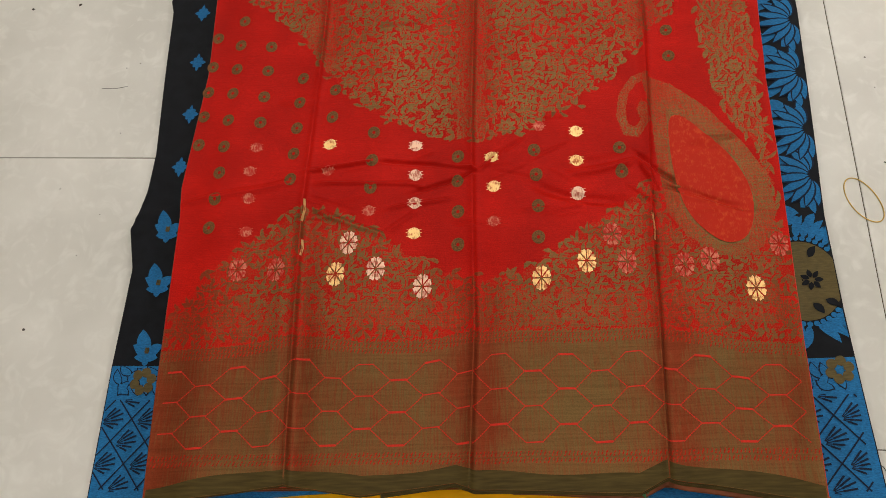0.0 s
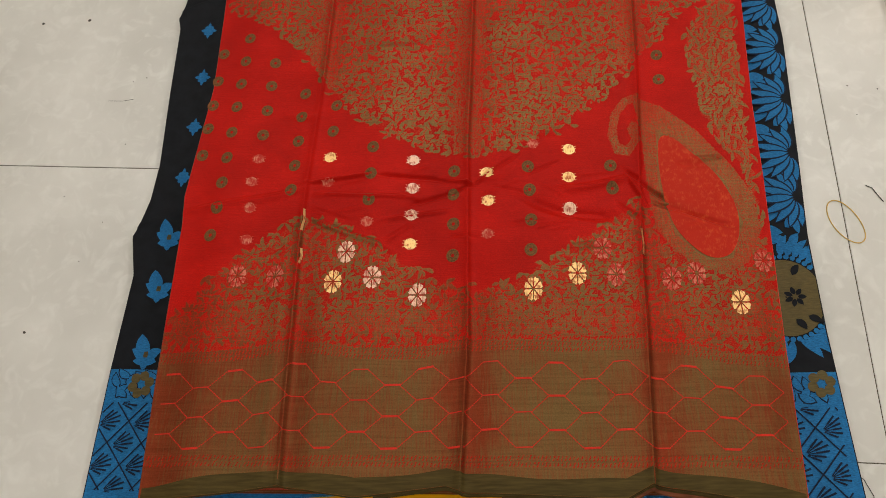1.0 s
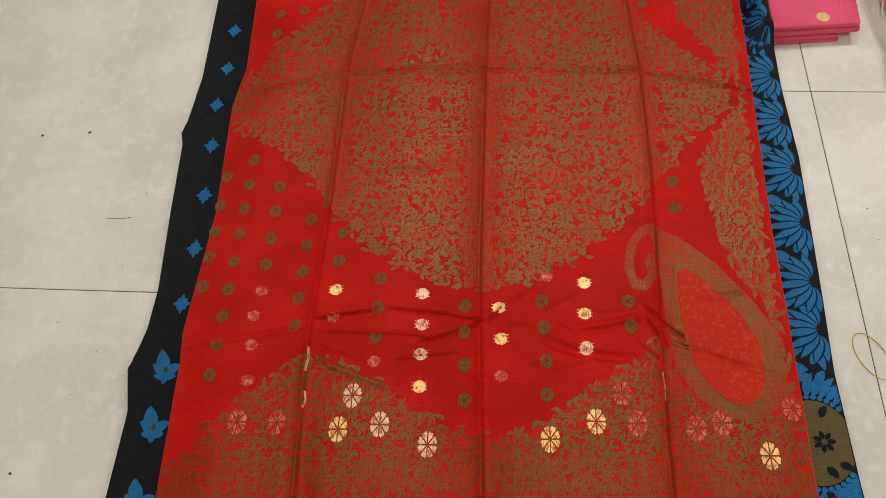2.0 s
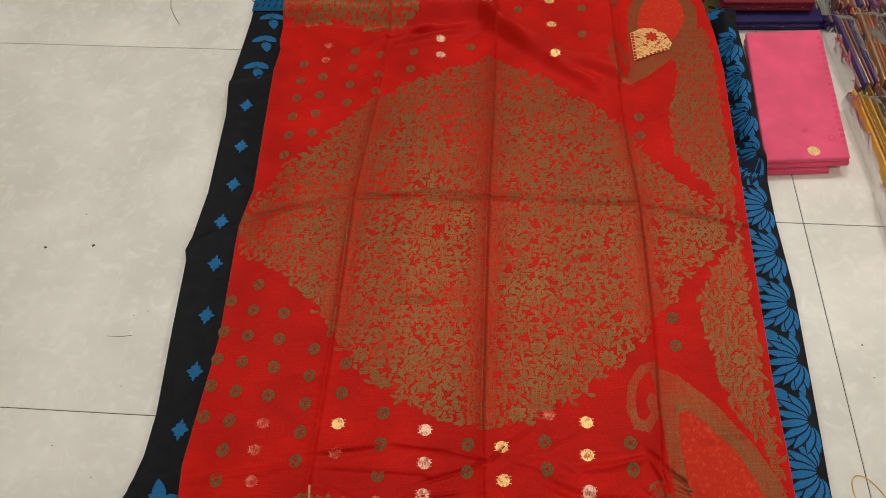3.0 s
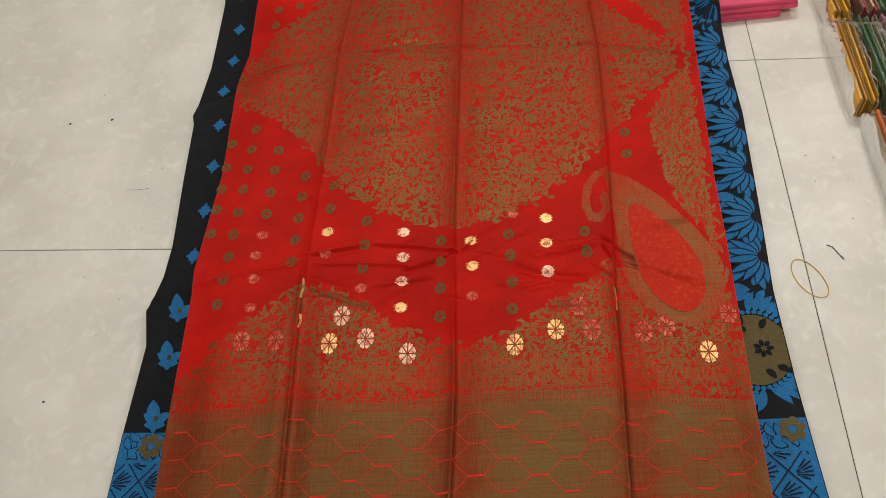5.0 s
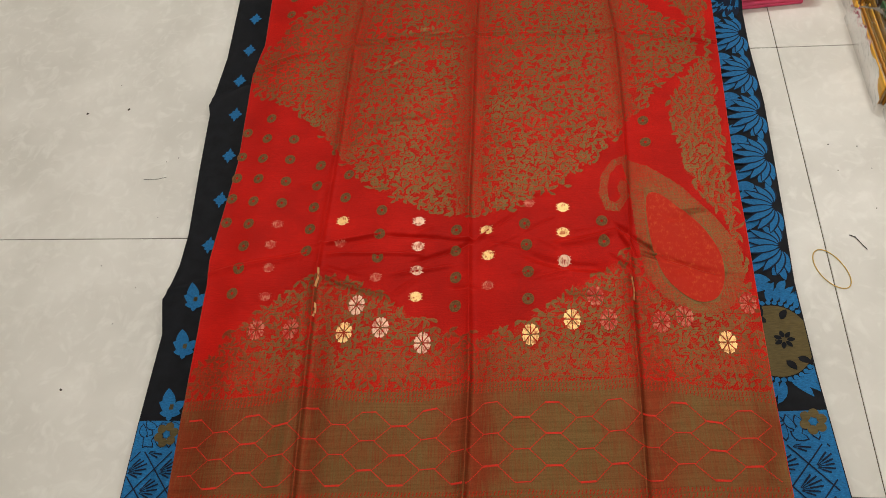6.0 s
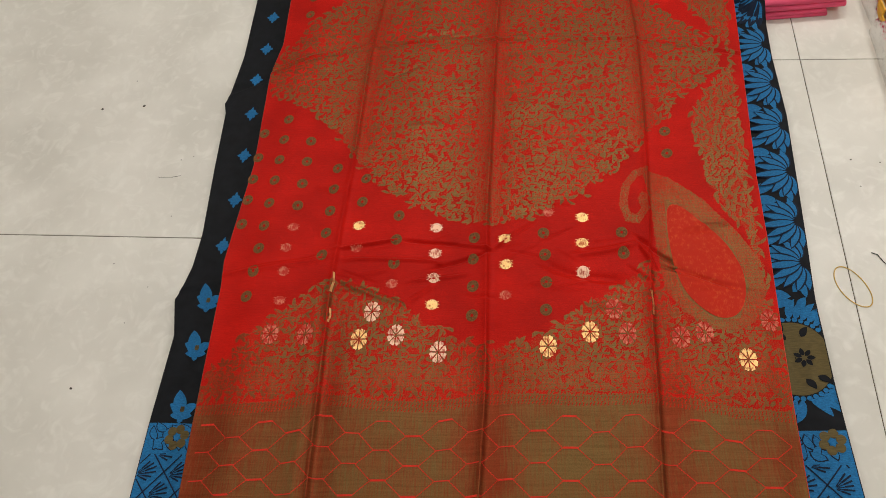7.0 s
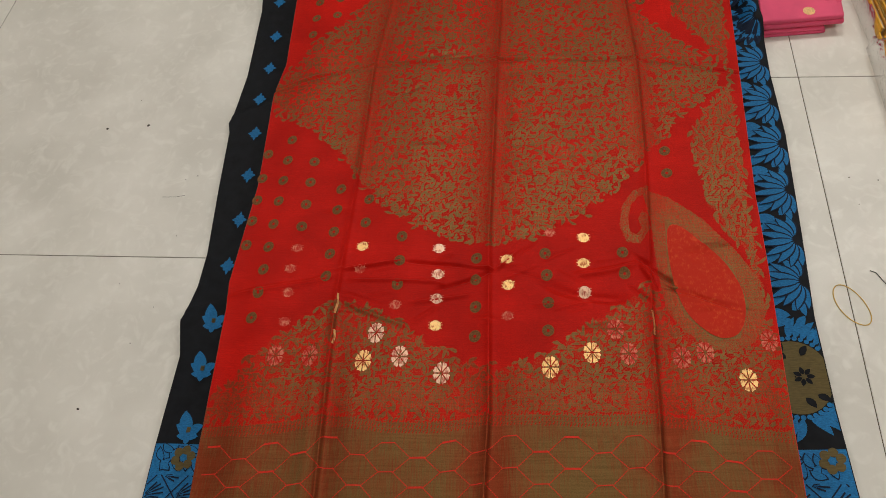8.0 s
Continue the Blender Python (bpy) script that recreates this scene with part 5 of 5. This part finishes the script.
def standing_packet(colour, word, seed):
    """A folded saree on edge in a clear bag: pleats show along its top."""
    p = thing("standing_packet", word + " saree in clear plastic, standing on edge in a row", "packet", "rows of packed sarees")
    g = np.random.default_rng(seed)
    mats = [material(word.replace(" ", "_") + "_cloth", colour, 0.45, 0.1, 0.3, 40, 0.4, 500, stretch=(1, 0.15, 1)),
            material(word.replace(" ", "_") + "_border", tuple(min(0.8, 0.55 * c + q) for c, q in zip(colour, g.uniform(0.01, 0.22, 3) * (1, 0.6, 0.4))), 0.4, 0.3, 0.3, 60, 0.4, 500, stretch=(1, 0.15, 1))]
    w, n = 0.044, 8
    # darkened copy of the cloth: pleat shade put into the colour, on random pleats
    mats.append(material(word.replace(" ", "_") + "_painted_shade", tuple(0.35 * c for c in colour), 0.5, 0.1, 0.3, 40, 0.4, 500, stretch=(1, 0.15, 1)))
    mats.append(material(word.replace(" ", "_") + "_zari", (0.5, 0.36, 0.2), 0.35, 0.6, 0.3, 90, 0.4, 500, stretch=(1, 0.15, 1)))
    for k in range(n):
        bm = bmesh.new()
        x = -w / 2 + k * w / n
        slab(bm, x + 0.0004, x + w / n - 0.0006, -0.138 + g.uniform(-0.006, 0.006), 0.138 + g.uniform(-0.006, 0.006), 0.001, 0.060 + g.uniform(-0.014, 0.006), 0.0022, 2)
        for v in bm.verts:
            v.co.x += 0.003 * math.sin(v.co.y * 22 + seed) + 0.0006 * math.sin(v.co.y * 60 + k)
        part("pleat", bm, mats[int(g.choice([0, 0, 0, 1, 1, 2, 3]))], p)
    bm = bmesh.new()
    film_shell(bm, -w / 2 - 0.006, w / 2 + 0.006, -0.150, 0.150, 0.0005, 0.074, seed, 0.0065)
    part("plastic_wrap", bm, M_FILM, p, "clear crinkled plastic bag").visible_shadow = False
    return p


g = np.random.default_rng(77)
masters, used = [standing_packet(c, w, 60 + k) for k, (c, w) in enumerate(PACK_COLOURS)], set()
ORDER = [[7, 5, 1, 3, 8, 9, 0, 2], [0, 2, 3, 8, 6, 4, 1, 5], [0, 1, 2, 3, 4, 6, 9, 8], [4, 5, 9, 3, 7, 8, 1, 0], [1, 4, 3, 5, 7, 8, 9, 2]]
for r, (yc, xs) in enumerate(((0.36, 1.127), (0.655, 1.118), (0.945, 1.125), (1.24, 1.132), (1.535, 1.150))):
    for k in range(8):
        c = ORDER[r][k]
        m = pose(*on_floor(xs + k * 0.053 + g.uniform(-0.003, 0.003), yc + g.uniform(-0.008, 0.008)), 0, 0, 0, g.uniform(-2.0, 2.0) - 1.4)
        if c in used:
            copy_thing(masters[c], m)
        else:
            used.add(c)
            masters[c].matrix_basis = m


# ---- small things on the floor ----
def small_things():
    t = np.linspace(0, 2 * math.pi, 40, endpoint=False)
    pts = []
    for a in t:
        u, v = 0.024 * math.cos(a), 0.047 * math.sin(a) * (1 + 0.06 * math.cos(a))
        c, s = math.cos(0.42), math.sin(0.42)
        pts.append((0.916 + c * u - s * v * -1 * -1, 0.126 + s * u + c * v, 0.0013))
    band = part("rubber_band", tube(bmesh.new(), pts, 0.0010, 6, True), M_RUBBER, label="thin yellow rubber band lying on the tiles")
    tagged(settle(band, on_floor), category="rubber band")
    for name, label, pts, r, mat in (
            ("gold_thread", "short twist of golden yellow thread on the tiles", [(-0.826, 1.555), (-0.80, 1.572), (-0.781, 1.579), (-0.762, 1.615), (-0.775, 1.60), (-0.79, 1.572), (-0.785, 1.561)], 0.0018, M_GOLD_THREAD),
            ("lint_thread", "thin grey loose thread on the tiles", [(-0.683, 1.535), (-0.672, 1.49), (-0.65, 1.45), (-0.63, 1.42)], 0.0009, M_LINT),
            ("lint_thread", "thin dark loose thread on the tiles", [(0.965, 0.20), (0.975, 0.195), (0.983, 0.178), (0.99, 0.165)], 0.0009, M_LINT),
            ("lint_thread", "thin dark loose thread beside the blue saree", [(0.845, -0.31), (0.862, -0.325), (0.872, -0.35), (0.868, -0.385), (0.862, -0.40)], 0.0006, M_LINT),
            ("lint_thread", "thin grey loose thread on the tiles", [(-0.545, 0.437), (-0.512, 0.436), (-0.49, 0.440)], 0.0004, M_LINT)):
        ob = part(name, tube(bmesh.new(), [(x, y, r + 0.0002) for x, y in pts], r, 5), mat, label=label)
        tagged(settle(ob, on_floor), category="thread")
    g = np.random.default_rng(5)
    for x, y, r in ((-0.645, 0.665, 0.0042), (-0.754, 0.658, 0.004), (-0.689, 0.752, 0.0016), (-0.501, 0.487, 0.0016), (-0.482, 0.326, 0.0013), (-0.582, 0.203, 0.0015), (-0.583, -0.083, 0.003),
                    (-0.515, 0.06, 0.0014), (-0.487, 0.144, 0.0013), (-0.473, 0.497, 0.0016), (0.975, 0.43, 0.0022), (1.03, 0.42, 0.002), (0.98, 0.36, 0.0015), (1.045, 0.36, 0.0015), (1.03, 0.26, 0.0015)):
        bm = bmesh.new()
        n = 9
        ring = [bm.verts.new((x + r * g.uniform(0.6, 1.2) * math.cos(a), y + r * g.uniform(0.6, 1.2) * math.sin(a), 0.0004)) for a in np.linspace(0, 2 * math.pi, n, endpoint=False)]
        mid = bm.verts.new((x, y, 0.0004 + 0.35 * r))
        for a, b in zip(ring, ring[1:] + ring[:1]):
            bm.faces.new((a, b, mid))
        tagged(settle(part("dirt_speck", bm, M_DIRT, label="tiny dark speck of dirt on the tiles"), on_floor), category="dirt", group="specks on the floor")


small_things()


# ---- floor tiles ----
def floor_tiles():
    bm = bmesh.new()
    half, wide = TILE / 2 - JOINT / 2, TILE_X / 2 - JOINT / 2
    slab(bm, -wide, wide, -half, half, -0.010, 0.0, 0.0008, 1)
    me = bpy.data.meshes.new("tile")
    bm.to_mesh(me)
    bm.free()
    base = pose(0.9225, 0.715, 0, 0, 0, TURN)
    for i in range(-4, 3):
        for j in range(-5, 5):
            x = (i + 0.5) * TILE_X
            y = (j + 0.5) * TILE + (0.519 if i < -1 else 0.0)
            m = base @ pose(x, y, 0)
            p = m.translation
            if X0 - 0.6 < p.x < X1 + 0.6 and Y0 - 0.6 < p.y < Y1 + 0.6:
                ob = link("tile", me, M_TILE, FLOOR)
                ob.matrix_basis = m


floor_tiles()
